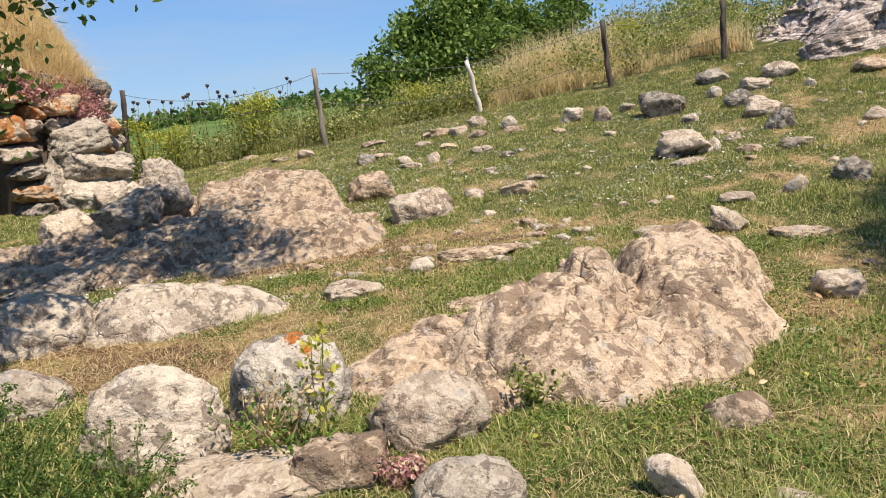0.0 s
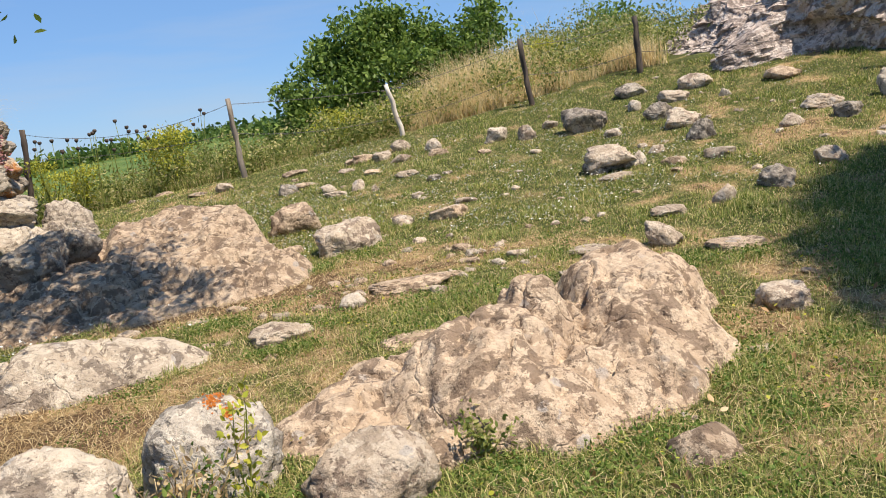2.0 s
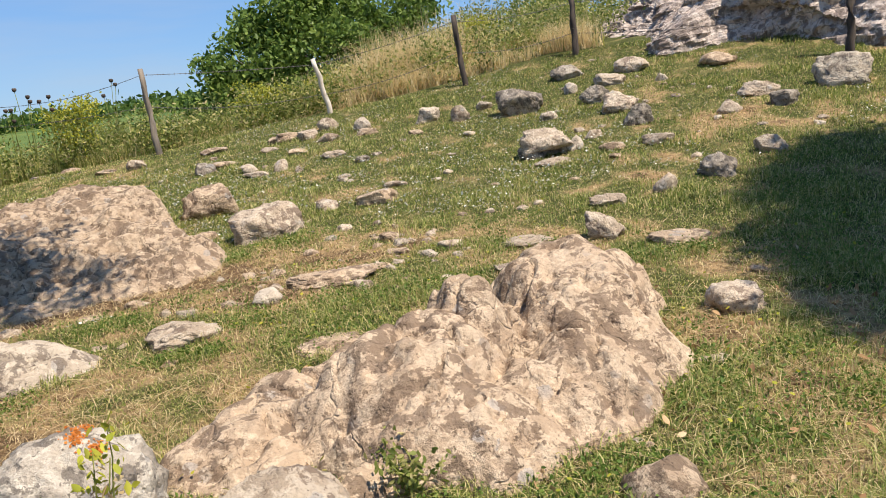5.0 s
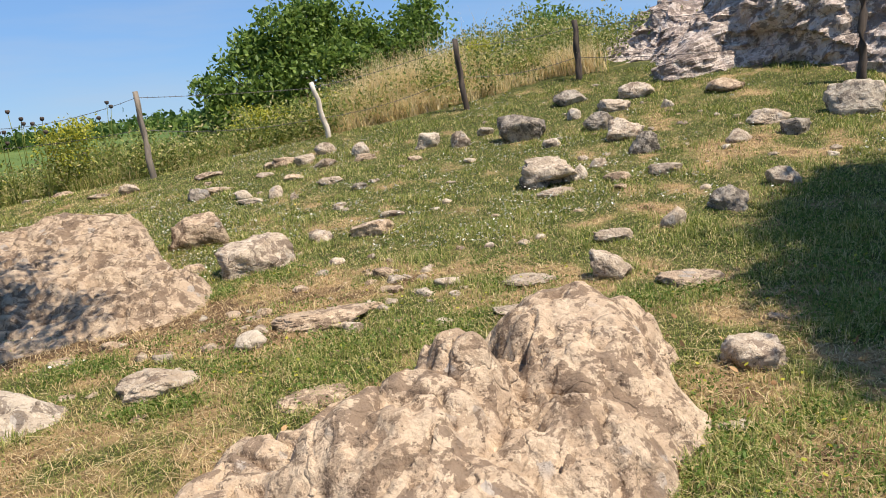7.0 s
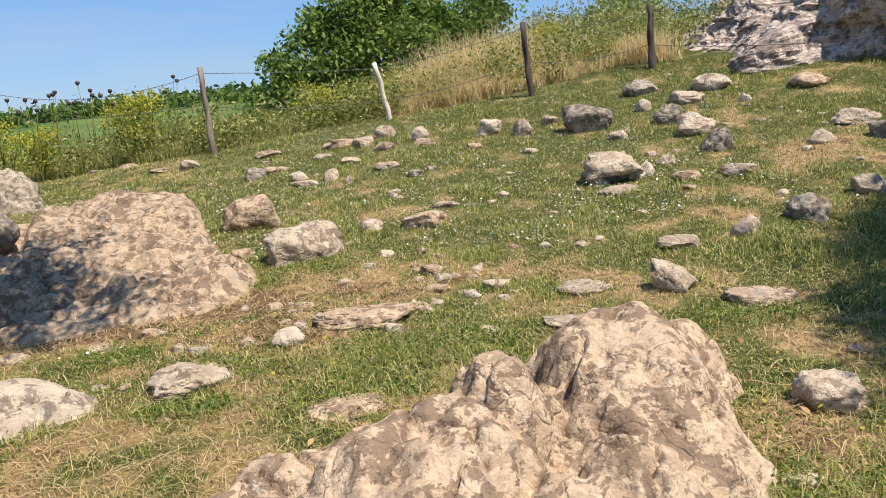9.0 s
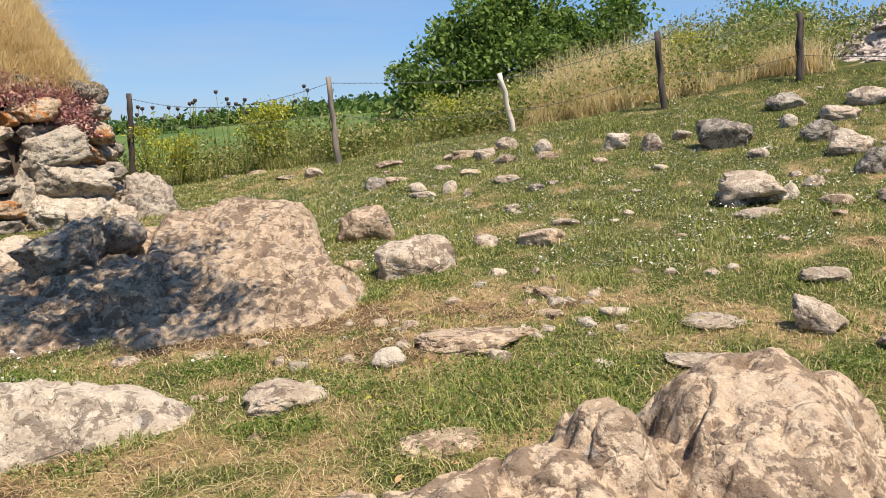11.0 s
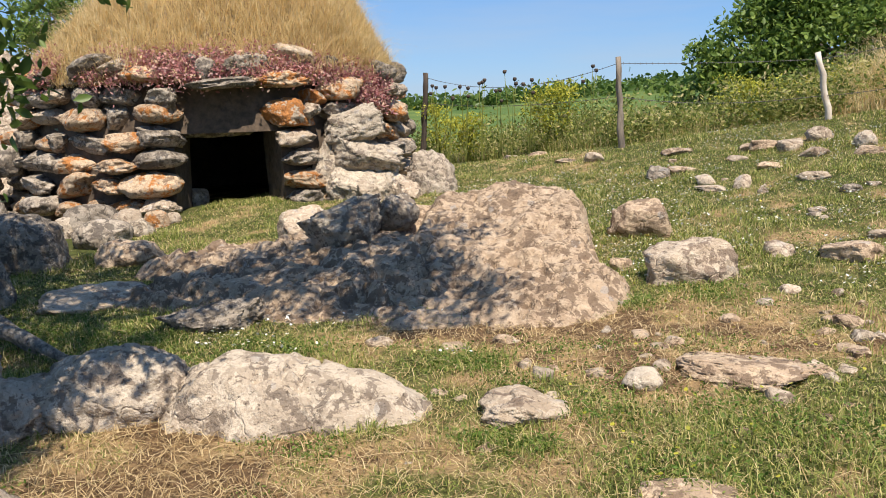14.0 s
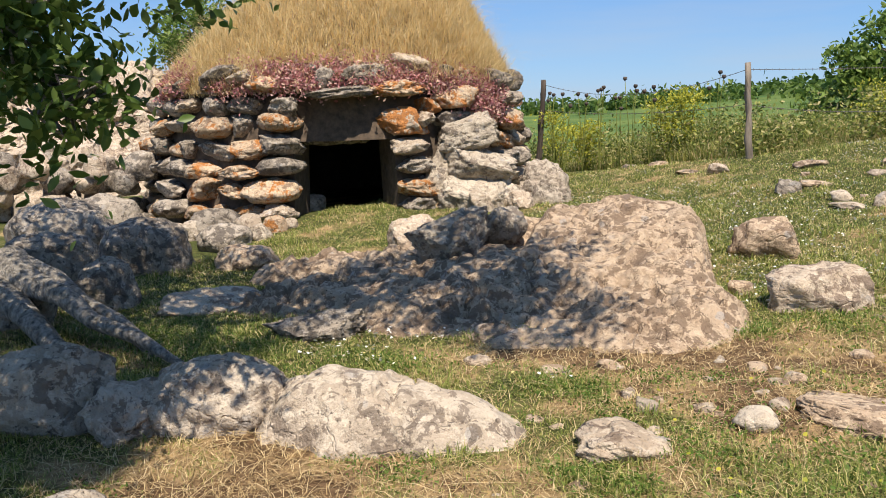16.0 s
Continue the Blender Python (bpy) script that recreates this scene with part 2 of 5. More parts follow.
def leaf_material(name, stops, rough=0.6, through_light=0.35):
    """Leaves or blades, each with a tone of its own."""
    m, n, l, b = material(name)
    geo = n.new("ShaderNodeNewGeometry")
    r = ramp(n, stops)
    l.new(geo.outputs["Random Per Island"], r.inputs["Fac"])
    l.new(r.outputs["Color"], b.inputs["Base Color"])
    b.inputs["Roughness"].default_value = rough
    b.inputs["Specular IOR Level"].default_value = 0.3
    tr = n.new("ShaderNodeBsdfTranslucent")
    l.new(r.outputs["Color"], tr.inputs["Color"])
    mx = n.new("ShaderNodeMixShader")
    mx.inputs["Fac"].default_value = through_light
    l.new(b.outputs["BSDF"], mx.inputs[1])
    l.new(tr.outputs["BSDF"], mx.inputs[2])
    l.new(mx.outputs["Shader"], n["Material Output"].inputs["Surface"])
    return m


def plain_material(name, a, c, scale=20.0, rough=0.8, stretch=(1, 1, 1), metal=0.0, deep=0.01):
    m, n, l, b = material(name)
    t = n.new("ShaderNodeTexCoord")
    mapping = n.new("ShaderNodeMapping")
    mapping.inputs["Scale"].default_value = stretch
    l.new(t.outputs["Object"], mapping.inputs["Vector"])
    no = noise_node(n, l, mapping.outputs["Vector"], scale, 6, 0.65)
    r = ramp(n, [(0.32, a), (0.68, c)])
    l.new(no.outputs["Fac"], r.inputs["Fac"])
    l.new(r.outputs["Color"], b.inputs["Base Color"])
    b.inputs["Roughness"].default_value, b.inputs["Metallic"].default_value = rough, metal
    bump = n.new("ShaderNodeBump")
    bump.inputs["Strength"].default_value, bump.inputs["Distance"].default_value = 0.8, deep
    l.new(no.outputs["Fac"], bump.inputs["Height"])
    l.new(bump.outputs["Normal"], b.inputs["Normal"])
    return m


M_SOIL = ground_material()
M_GRASS = leaf_material("grass_green", [(0.0, (0.115, 0.16, 0.03)), (0.45, (0.23, 0.275, 0.06)), (0.72, (0.40, 0.39, 0.12)), (1.0, (0.70, 0.57, 0.31))])
M_STRAW = leaf_material("straw", [(0.0, (0.24, 0.155, 0.075)), (0.5, (0.48, 0.35, 0.18)), (1.0, (0.72, 0.58, 0.35))])
M_HAY = leaf_material("hay", [(0.0, (0.54, 0.41, 0.20)), (0.6, (0.72, 0.57, 0.31)), (1.0, (0.82, 0.70, 0.44))], 0.6, 0.45)
M_WEED = leaf_material("weeds", [(0.0, (0.10, 0.14, 0.03)), (0.45, (0.20, 0.24, 0.055)), (0.75, (0.36, 0.36, 0.10)), (1.0, (0.60, 0.50, 0.26))], 0.6, 0.45)
M_LEAF = leaf_material("tree_leaf", [(0.0, (0.075, 0.125, 0.024)), (0.6, (0.15, 0.235, 0.045)), (1.0, (0.28, 0.36, 0.085))], 0.5, 0.45)
M_OAK = leaf_material("oak_leaf", [(0.0, (0.05, 0.09, 0.018)), (0.6, (0.10, 0.165, 0.032)), (1.0, (0.20, 0.27, 0.065))], 0.42, 0.45)
M_YELLOW = leaf_material("yellow_bloom", [(0.0, (0.28, 0.30, 0.03)), (1.0, (0.5, 0.46, 0.06))])
M_DAISY = leaf_material("white_petal", [(0.0, (0.75, 0.74, 0.68)), (0.93, (0.82, 0.81, 0.76)), (1.0, (0.75, 0.55, 0.05))], 0.7, 0.2)
M_SEDUM = leaf_material("red_stonecrop", [(0.0, (0.34, 0.13, 0.135)), (0.6, (0.56, 0.28, 0.27)), (0.85, (0.66, 0.45, 0.40)), (1.0, (0.60, 0.50, 0.26))])
M_BARK = plain_material("bark", (0.05, 0.043, 0.036), (0.46, 0.41, 0.35), 26, 0.95, (1.0, 1.0, 0.6), deep=0.09)
M_POST = plain_material("weathered_post", (0.10, 0.08, 0.065), (0.30, 0.25, 0.20), 14, 0.9, (1, 1, 0.12))
M_POST_PALE = plain_material("peeled_post", (0.34, 0.26, 0.20), (0.68, 0.62, 0.54), 7, 0.85, (1, 1, 0.4))
M_POST_DARK = plain_material("dark_post", (0.03, 0.022, 0.018), (0.10, 0.075, 0.06), 16, 0.9, (1, 1, 0.12))
M_WIRE = plain_material("wire", (0.10, 0.09, 0.085), (0.2, 0.18, 0.17), 60, 0.6, (1, 1, 1), 0.7)
# wall packing, darkened to paint shade into stone gaps and door jambs
M_CORE_SHADE = plain_material("packing_shade_tone", (0.05, 0.037, 0.027), (0.14, 0.10, 0.07), 9, 1.0)
M_EARTH = plain_material("packed_earth", (0.20, 0.14, 0.085), (0.36, 0.27, 0.16), 6, 1.0)


# ---- mesh helpers ----
def mesh_from(name, verts, faces, mat, soft=False):
    me = bpy.data.meshes.new(name)
    me.from_pydata([tuple(v) for v in verts], [], [tuple(f) for f in faces])
    me.materials.append(mat)
    if soft:
        me.polygons.foreach_set("use_smooth", [True] * len(me.polygons))
    me.update()
    return me


def fast_mesh(name, verts, corners, mat, per=3):
    """A mesh of equal faces from numpy arrays: verts (n, 3), corners (m, per)."""
    me = bpy.data.meshes.new(name)
    me.vertices.add(len(verts))
    me.vertices.foreach_set("co", np.ascontiguousarray(verts, np.float32).ravel())
    me.loops.add(corners.size)
    me.loops.foreach_set("vertex_index", np.ascontiguousarray(corners, np.int32).ravel())
    me.polygons.add(len(corners))
    me.polygons.foreach_set("loop_start", np.arange(0, corners.size, per, dtype=np.int32))
    me.polygons.foreach_set("loop_total", np.full(len(corners), per, np.int32))
    me.materials.append(mat)
    me.update(calc_edges=True)
    return me


def part(name, me, parent, label=""):
    ob = new(name, me)
    ob.parent = parent
    return tagged(ob, label)


def bm_mesh(name, bm, mat, soft=True):
    me = bpy.data.meshes.new(name)
    bm.to_mesh(me)
    bm.free()
    me.materials.append(mat)
    if soft:
        me.polygons.foreach_set("use_smooth", [True] * len(me.polygons))
    return me


ROCK_MATS = {"stone": (M_ROCK, M_ROCK_PALE), "boulder": (M_ROCK_PALE, M_ROCK_PALE), "flat": (M_ROCK, M_ROCK_PINK), "angular": (M_ROCK_DARK, M_ROCK),
             "dark": (M_ROCK_DARK, M_ROCK_DARK), "leaning": (M_ROCK, M_ROCK), "block": (M_ROCK, M_ROCK_PINK)}


def rock_mesh(w, d, h, seed, kind="stone", detail=4, mat=None):
    """A weathered stone about w x d x h, its foot below z = 0."""
    rnd = random.Random(seed * 13 + 5)
    bm = bmesh.new()
    bmesh.ops.create_icosphere(bm, subdivisions=detail, radius=1.0)
    off = Vector((rnd.uniform(-50, 50), rnd.uniform(-50, 50), rnd.uniform(-50, 50)))
    cuts = []
    for _ in range({"block": 13, "angular": 16, "dark": 13, "leaning": 11, "flat": 9, "stone": 10}.get(kind, 6)):
        v = Vector((rnd.gauss(0, 1), rnd.gauss(0, 1), rnd.gauss(0.1, 0.7))).normalized()
        cuts.append((v, rnd.uniform(0.74, 0.92) if kind == "boulder" else rnd.uniform(0.5, 0.82)))
    square = {"block": 0.55, "flat": 0.35, "angular": 0.35}.get(kind, 0.15)
    rough = {"boulder": 0.075, "flat": 0.1}.get(kind, 0.12)
    for v in bm.verts:
        p = v.co.copy()
        big = max(abs(p.x), abs(p.y), abs(p.z))
        p = p * (1 - square) + (p / big * 0.86) * square
        for c, lim in cuts:
            over = p.dot(c) - lim
            if over > 0:
                p -= c * over * 0.85
        n1 = noise.fractal(p * 1.2 + off, 1.0, 2.0, 3)
        n2 = noise.fractal(p * 4.5 + off, 0.9, 2.0, 4)
        n3 = abs(noise.fractal(p * 2.4 + off * 1.7, 0.9, 2.1, 4))
        if detail >= 4:
            near, _ = noise.voronoi(p * (1.9 if kind == "boulder" else 2.6) + off)
            p *= 1 - rough * 0.9 * max(0.0, 0.12 - (near[1] - near[0])) / 0.12
        p *= 1 + rough * 1.3 * n1 + rough * 0.6 * n2 - rough * 1.5 * max(0.0, 0.25 - n3)
        v.co = p
    lo = min(v.co.z for v in bm.verts)
    hi = max(v.co.z for v in bm.verts)
    wx = max(abs(v.co.x) for v in bm.verts)
    wy = max(abs(v.co.y) for v in bm.verts)
    lean = 0.5 if kind == "leaning" else 0.0
    for v in bm.verts:
        x, y, z = v.co.x / wx * w / 2, v.co.y / wy * d / 2, (v.co.z - lo) / (hi - lo)
        z = z * h * 1.42 - h * 0.50
        v.co = (x - lean * z, y, z)
    return bm_mesh("rock", bm, mat or ROCK_MATS[kind][seed % 2])


LABELS = {"stone": "small weathered beige stone lying in the meadow grass", "boulder": "rounded pale grey boulder with lichen crusts",
          "flat": "low flat beige stone sunk into the turf", "angular": "angular grey stone with a rough broken face",
          "dark": "dark pitted angular stone lying on the grass", "leaning": "wedge-shaped beige stone leaning out of the turf",
          "block": "squared beige block of stone with a rounded top"}


def place_rock(kind, x, y, w, d, h, turn, seed, mat=None, label="", z=None, detail=None, tilt=(0, 0), group="meadow stones"):
    if detail is None:
        detail = 5 if w > 0.5 and y < 7 else (4 if w > 0.3 else 3)
    me = rock_mesh(w, d, h, seed, kind, detail, mat)
    ob = new("boulder" if h > 0.3 else "stone", me)
    zz = gz(x, y) if z is None else z
    ob.matrix_world = pose(x, y, zz, tilt[0], tilt[1], turn)
    return tagged(ob, label or LABELS[kind], "rock", group)


# ---- ground ----
def axis(lo, hi, step, reach):
    inner = list(np.arange(lo, hi + 1e-6, step))
    out, s, v = [], step, hi
    while v < reach:
        s *= 1.22
        v += s
        out.append(v)
    neg, s, v = [], step, lo
    while v > -reach:
        s *= 1.22
        v -= s
        neg.append(v)
    return np.array(neg[::-1] + inner + out)


gx, gy = axis(-8, 11, 0.09, 2500), axis(-1, 16, 0.09, 2500)
GX, GY = np.meshgrid(gx, gy)
GZ = ground(GX, GY)
verts = np.stack([GX, GY, GZ], -1).reshape(-1, 3)
nx = len(gx)
idx = np.arange(len(gx) * len(gy)).reshape(len(gy), nx)
quads = np.stack([idx[:-1, :-1], idx[:-1, 1:], idx[1:, 1:], idx[1:, :-1]], -1).reshape(-1, 4)
me = fast_mesh("ground", verts, quads, M_SOIL, 4)
me.polygons.foreach_set("use_smooth", [True] * len(me.polygons))
ground_ob = tagged(new("ground", me), "sloping meadow of short grass, straw and bare brown soil", "ground", kind="structure")

M_ROCK_SPOT = rock_material("rock_spotted", (0.43, 0.37, 0.305), (0.57, 0.51, 0.43), (0.12, 0.10, 0.085), 0.53, orange=0.0)


# ---- outcrops ----
def outcrop(name, label, lobes, mat, step, rough=0.05, seed=3, dents=(), strata=(0.8, 0.6, 5.0), category="rock"):
    """Bedrock that swells out of the turf. Lobes: x, y, half length, half width, turn, height, rise along the length,
    rise along the width, breadth of the rounded shoulder, squareness. Dents: x, y, radius, depth."""
    xs = [v for l in lobes for v in (l[0] - 1.4 * max(l[2:4]), l[0] + 1.4 * max(l[2:4]))]
    ys = [v for l in lobes for v in (l[1] - 1.4 * max(l[2:4]), l[1] + 1.4 * max(l[2:4]))]
    ax, ay = np.arange(min(xs), max(xs), step), np.arange(min(ys), max(ys), step)
    X, Y = np.meshgrid(ax, ay)
    wx = X + 0.13 * (fbm(X * 2.4, Y * 2.4, seed) - 0.5) * 2 + 0.04 * (fbm(X * 9, Y * 9, seed + 1) - 0.5) * 2
    wy = Y + 0.13 * (fbm(X * 2.4 + 9, Y * 2.4, seed + 4) - 0.5) * 2 + 0.04 * (fbm(X * 9 + 4, Y * 9, seed + 5) - 0.5) * 2
    H = np.full(X.shape, -0.5)
    for lx, ly, a, b, turn, h, su, sv, edge, sq in lobes:
        c, s = math.cos(radians(turn)), math.sin(radians(turn))
        u, v = ((wx - lx) * c + (wy - ly) * s) / a, (-(wx - lx) * s + (wy - ly) * c) / b
        rho = (np.abs(u) ** sq + np.abs(v) ** sq) ** (1 / sq)
        inside = (1 - rho) * min(a, b)
        t = np.clip(inside / edge, 0, 1)
        plane = np.maximum(h + su * u + sv * v, 0.03)
        top = np.where(inside > 0, plane * (1 - (1 - t) ** 2.3), inside * 1.6)
        k = 0.045
        H = np.maximum(H, top) + 0.3 * k * np.exp(-np.abs(H - top) / k) * (top > -0.05)
    for dx, dy, r, deep in dents:
        H = H - deep * np.exp(-(((X - dx) ** 2 + (Y - dy) ** 2) / r**2) ** 2)
    up = smooth(0.0, 0.14, H)
    H = H + up * rough * (fbm(X * 3.1, Y * 3.1, seed + 9, 5) - 0.5) * 1.7
    # bedding that breaks out as small steps, and clefts between
    sx, sy, freq = strata
    bed = (X * sx + Y * sy) * freq + 2.4 * fbm(X * 1.6, Y * 1.6, seed + 50, 4) + H * 4
    saw = bed - np.floor(bed)
    H = H + up * rough * 0.55 * (smooth(0.0, 0.75, saw) - smooth(0.75, 1.0, saw) - 0.4) * smooth(0.3, 0.6, fbm(X * 2.1 + 7, Y * 2.1, seed + 60, 2))
    ridge = np.abs(fbm(X * 1.9 + Y * 0.9, Y * 2.1 - X * 0.6, seed + 20, 4) - 0.5)
    H = H - up * 0.05 * smooth(0.035, 0.0, ridge)
    pock = fbm(X * 11, Y * 11, seed + 30, 3)
    H = H + up * rough * (0.45 * (pock - 0.5) - 0.5 * smooth(0.36, 0.24, pock))
    keep = H > -0.12
    Z = ground(X, Y) + H
    ids = -np.ones(X.shape, int)
    ids[keep] = np.arange(keep.sum())
    q = np.stack([ids[:-1, :-1], ids[:-1, 1:], ids[1:, 1:], ids[1:, :-1]], -1).reshape(-1, 4)
    q = q[(q >= 0).all(1)]
    me = fast_mesh(name, np.stack([X[keep], Y[keep], Z[keep]], -1), q, mat, 4)
    me.polygons.foreach_set("use_smooth", [True] * len(me.polygons))
    return tagged(new(name, me), label, category)


outcrop("rock_outcrop", "large beige bedrock hump with brown blotches, swelling from grass",
        [(1.22, 3.66, 0.60, 0.50, 25, 0.40, 0.05, 0.0, 0.44, 2.2), (1.62, 3.98, 0.36, 0.33, 20, 0.46, 0.0, 0.0, 0.28, 2.2), (2.20, 4.0, 0.52, 0.64, -15, 0.43, 0.03, 0.05, 0.36, 2.8),
         (1.26, 3.22, 0.46, 0.28, -8, 0.22, 0.0, 0.06, 0.22, 2.4), (1.78, 3.36, 0.40, 0.34, 10, 0.26, 0.0, 0.08, 0.26, 2.4), (0.66, 3.84, 0.58, 0.36, 40, 0.17, 0.06, 0.02, 0.30, 2.2),
         (2.48, 4.30, 0.42, 0.46, 30, 0.33, -0.03, 0.0, 0.26, 2.6), (2.28, 3.55, 0.34, 0.34, 0, 0.22, -0.05, 0.08, 0.25, 2.2)],
        M_ROCK_PINK, 0.012, 0.06, 3, [(1.86, 4.04, 0.13, 0.11), (1.80, 3.86, 0.12, 0.09), (1.75, 3.68, 0.11, 0.08), (1.70, 3.50, 0.10, 0.06), (1.52, 3.45, 0.05, 0.05)], (0.75, -0.65, 4.5))
outcrop("rock_outcrop", "broad sloping beige bedrock slab before the hut, dappled by shade",
        [(-0.30, 8.72, 0.86, 1.12, 6, 0.41, 0.0, 0.17, 0.22, 4.5), (0.24, 7.48, 0.60, 0.66, 0, 0.17, 0.0, 0.06, 0.26, 2.8), (-1.05, 8.05, 0.80, 0.95, 0, 0.24, 0.0, 0.10, 0.35, 2.6),
         (-1.9, 8.35, 0.95, 0.9, 10, 0.26, 0.0, 0.06, 0.4, 2.4), (-2.55, 7.65, 0.85, 0.5, 20, 0.17, 0.0, 0.05, 0.3, 2.3), (-1.5, 7.35, 0.8, 0.45, -5, 0.13, 0.0, 0.05, 0.25, 2.4),
         (-1.55, 9.35, 0.75, 0.6, 0, 0.36, 0.0, 0.0, 0.35, 2.4), (-3.1, 8.65, 0.8, 0.5, 25, 0.20, 0.0, 0.0, 0.3, 2.3), (-0.55, 7.2, 0.5, 0.4, 0, 0.08, 0.0, 0.0, 0.2, 2.4)],
        M_ROCK_PINK, 0.017, 0.115, 40, (), (0.35, 0.93, 3.6))
outcrop("rock_ledge", "long low lichen-crusted boulder lying along dry straw",
        [(-0.76, 5.36, 0.70, 0.33, 14, 0.26, -0.07, 0.05, 0.28, 2.6), (-1.10, 5.30, 0.46, 0.31, 14, 0.30, -0.02, 0.04, 0.28, 2.4)],
        M_ROCK_PALE, 0.012, 0.028, 71, [(-0.64, 5.10, 0.06, 0.09)])

# boulders of the row beside the ledge, under the tree
place_rock("boulder", -1.74, 5.20, 0.84, 0.5, 0.40, 30, 201, M_ROCK_PALE)
place_rock("block", -2.12, 4.92, 0.62, 0.44, 0.30, 40, 202, M_ROCK_PALE)
place_rock("boulder", -2.56, 4.86, 0.80, 0.5, 0.48, 40, 203, M_ROCK_PALE)
# slabs that lean on the foot of the hut
place_rock("angular", -3.62, 12.35, 0.45, 0.5, 0.95, 25, 218, M_ROCK_GREY, "narrow grey slab leaning on the hut wall", tilt=(-6, 16), detail=5, group="leaning slabs")
place_rock("block", -2.86, 12.40, 1.25, 0.6, 0.56, 22, 219, M_ROCK_GREY, "broad grey slab at the foot of the hut wall", tilt=(-10, 6), detail=5, group="leaning slabs")
place_rock("block", -2.95, 12.52, 1.18, 0.62, 0.40, 18, 220, M_ROCK_GREY, "middle grey slab leaning on the hut wall", z=gz(-2.95, 12.52) + 0.52, tilt=(-12, 9), detail=5, group="leaning slabs")
place_rock("block", -3.18, 12.66, 1.10, 0.62, 0.40, 21, 217, M_ROCK_GREY, "upper grey slab leaning on the hut wall", z=gz(-3.18, 12.66) + 0.95, tilt=(-10, -16), detail=5, group="leaning slabs")
place_rock("angular", -1.98, 12.95, 0.95, 0.6, 0.66, 13, 221, M_ROCK_PALE, "pale squarish boulder at the corner of the hut", tilt=(0, 8), detail=5, group="leaning slabs")
# flat slab resting on small stones in the meadow
place_rock("block", 4.62, 8.25, 0.66, 0.4, 0.2, -30, 221, M_ROCK, "flat slab of stone on smaller stones, dark fillers for the shade beneath", z=gz(4.62, 8.25) + 0.12, detail=4)
# two dark filler stones, added in place of the shadow below the slab
place_rock("dark", 4.42, 8.30, 0.34, 0.28, 0.16, -20, 222)
place_rock("dark", 4.62, 8.36, 0.36, 0.26, 0.15, -30, 224)
place_rock("stone", 4.85, 8.2, 0.25, 0.25, 0.14, 0, 223)
# cliffs: one beyond the fence, one behind the hut
def crag(label, line, inner, high, mat, seed, turn=(200, 90)):
    """A weathered rock face along a line in plan, leaning back toward an inner place, closed over the top."""
    nu, nv = turn
    base = np.array(line, float)
    far = np.concatenate([[0], np.cumsum(np.hypot(*np.diff(base, axis=0).T))])
    along = np.linspace(0, far[-1], nu)
    bx, by = np.interp(along, far, base[:, 0]), np.interp(along, far, base[:, 1])
    tops = np.interp(along, far, high)
    off = Vector((seed * 3.1, seed * 1.7, 0))
    verts = []
    for j in range(nv):
        v = j / (nv - 1)
        rise = min(v / 0.75, 1.0)
        back = 0.24 * rise + (v > 0.75) * (v - 0.75) * 2.6
        for i in range(nu):
            x, y = bx[i] + (inner[0] - bx[i]) * back, by[i] + (inner[1] - by[i]) * back
            z = gz(bx[i], by[i]) - 0.25 + (tops[i] + 0.25) * rise
            p = Vector((x, y, z))
            q = p * 0.9 + off
            near, _ = noise.voronoi(q + 0.5 * noise.noise_vector(p * 0.8))
            step = noise.cell(Vector((q.x * 1.3 + q.z * 0.6, q.y * 1.3, q.z * 1.7)))
            push = 0.5 * noise.fractal(q * 0.8, 0.9, 2.1, 5) + 0.3 * (near[1] - near[0]) + 0.12 * step + 0.22 * abs(noise.fractal(q * 2.6, 0.8, 2.2, 5))
            to = Vector((bx[i] - inner[0], by[i] - inner[1], 0)).normalized()
            p += to * (push + 0.1) * 0.8 + Vector((0, 0, 0.35 * noise.fractal(q * 1.3 + Vector((5, 0, 0)), 0.9, 2.1, 5) * rise))
            verts.append(p)
    faces = [(j * nu + i, j * nu + i + 1, (j + 1) * nu + i + 1, (j + 1) * nu + i) for j in range(nv - 1) for i in range(nu - 1)]
    me = mesh_from("cliff", verts, faces, mat, False)
    return tagged(new("cliff", me), label, "rock")


crag("rugged grey and pink cliff rock beyond the fence", [(10.4, 15.6), (9.0, 13.4), (8.5, 12.0), (9.05, 10.6), (9.9, 8.9), (11.0, 7.0), (13.0, 4.6)], (14.5, 12.5),
     [0.7, 0.8, 0.75, 2.2, 3.2, 3.2, 2.6], M_CLIFF, 2, (240, 96))
crag("grey bedrock wall behind the hut", [(-18.5, 8.5), (-15.5, 11.5), (-13.0, 14.5), (-11.0, 17.0), (-10.5, 20.0)], (-20, 20), [3.4, 3.3, 3.1, 2.8, 2.2], M_ROCK, 5, (150, 60))
# stones of the meadow
place_rock("stone", 4.46, 11.52, 0.41, 0.31, 0.23, -21, 1)
place_rock("stone", 4.78, 11.03, 0.33, 0.25, 0.24, -23, 2)
place_rock("stone", 5.29, 11.24, 0.26, 0.19, 0.13, -25, 3)
place_rock("angular", 5.51, 10.49, 0.71, 0.53, 0.37, -28, 4)
place_rock("stone", 5.54, 9.75, 0.28, 0.21, 0.11, -30, 5)
place_rock("angular", 6.89, 11.49, 0.63, 0.38, 0.23, -31, 6)
place_rock("stone", 6.43, 10.66, 0.25, 0.19, 0.17, -31, 7)
place_rock("stone", 7.04, 10.50, 0.51, 0.38, 0.17, -34, 8)
place_rock("dark", 6.33, 9.90, 0.47, 0.38, 0.25, -33, 9)
place_rock("stone", 6.24, 9.16, 0.52, 0.39, 0.29, -35, 10)
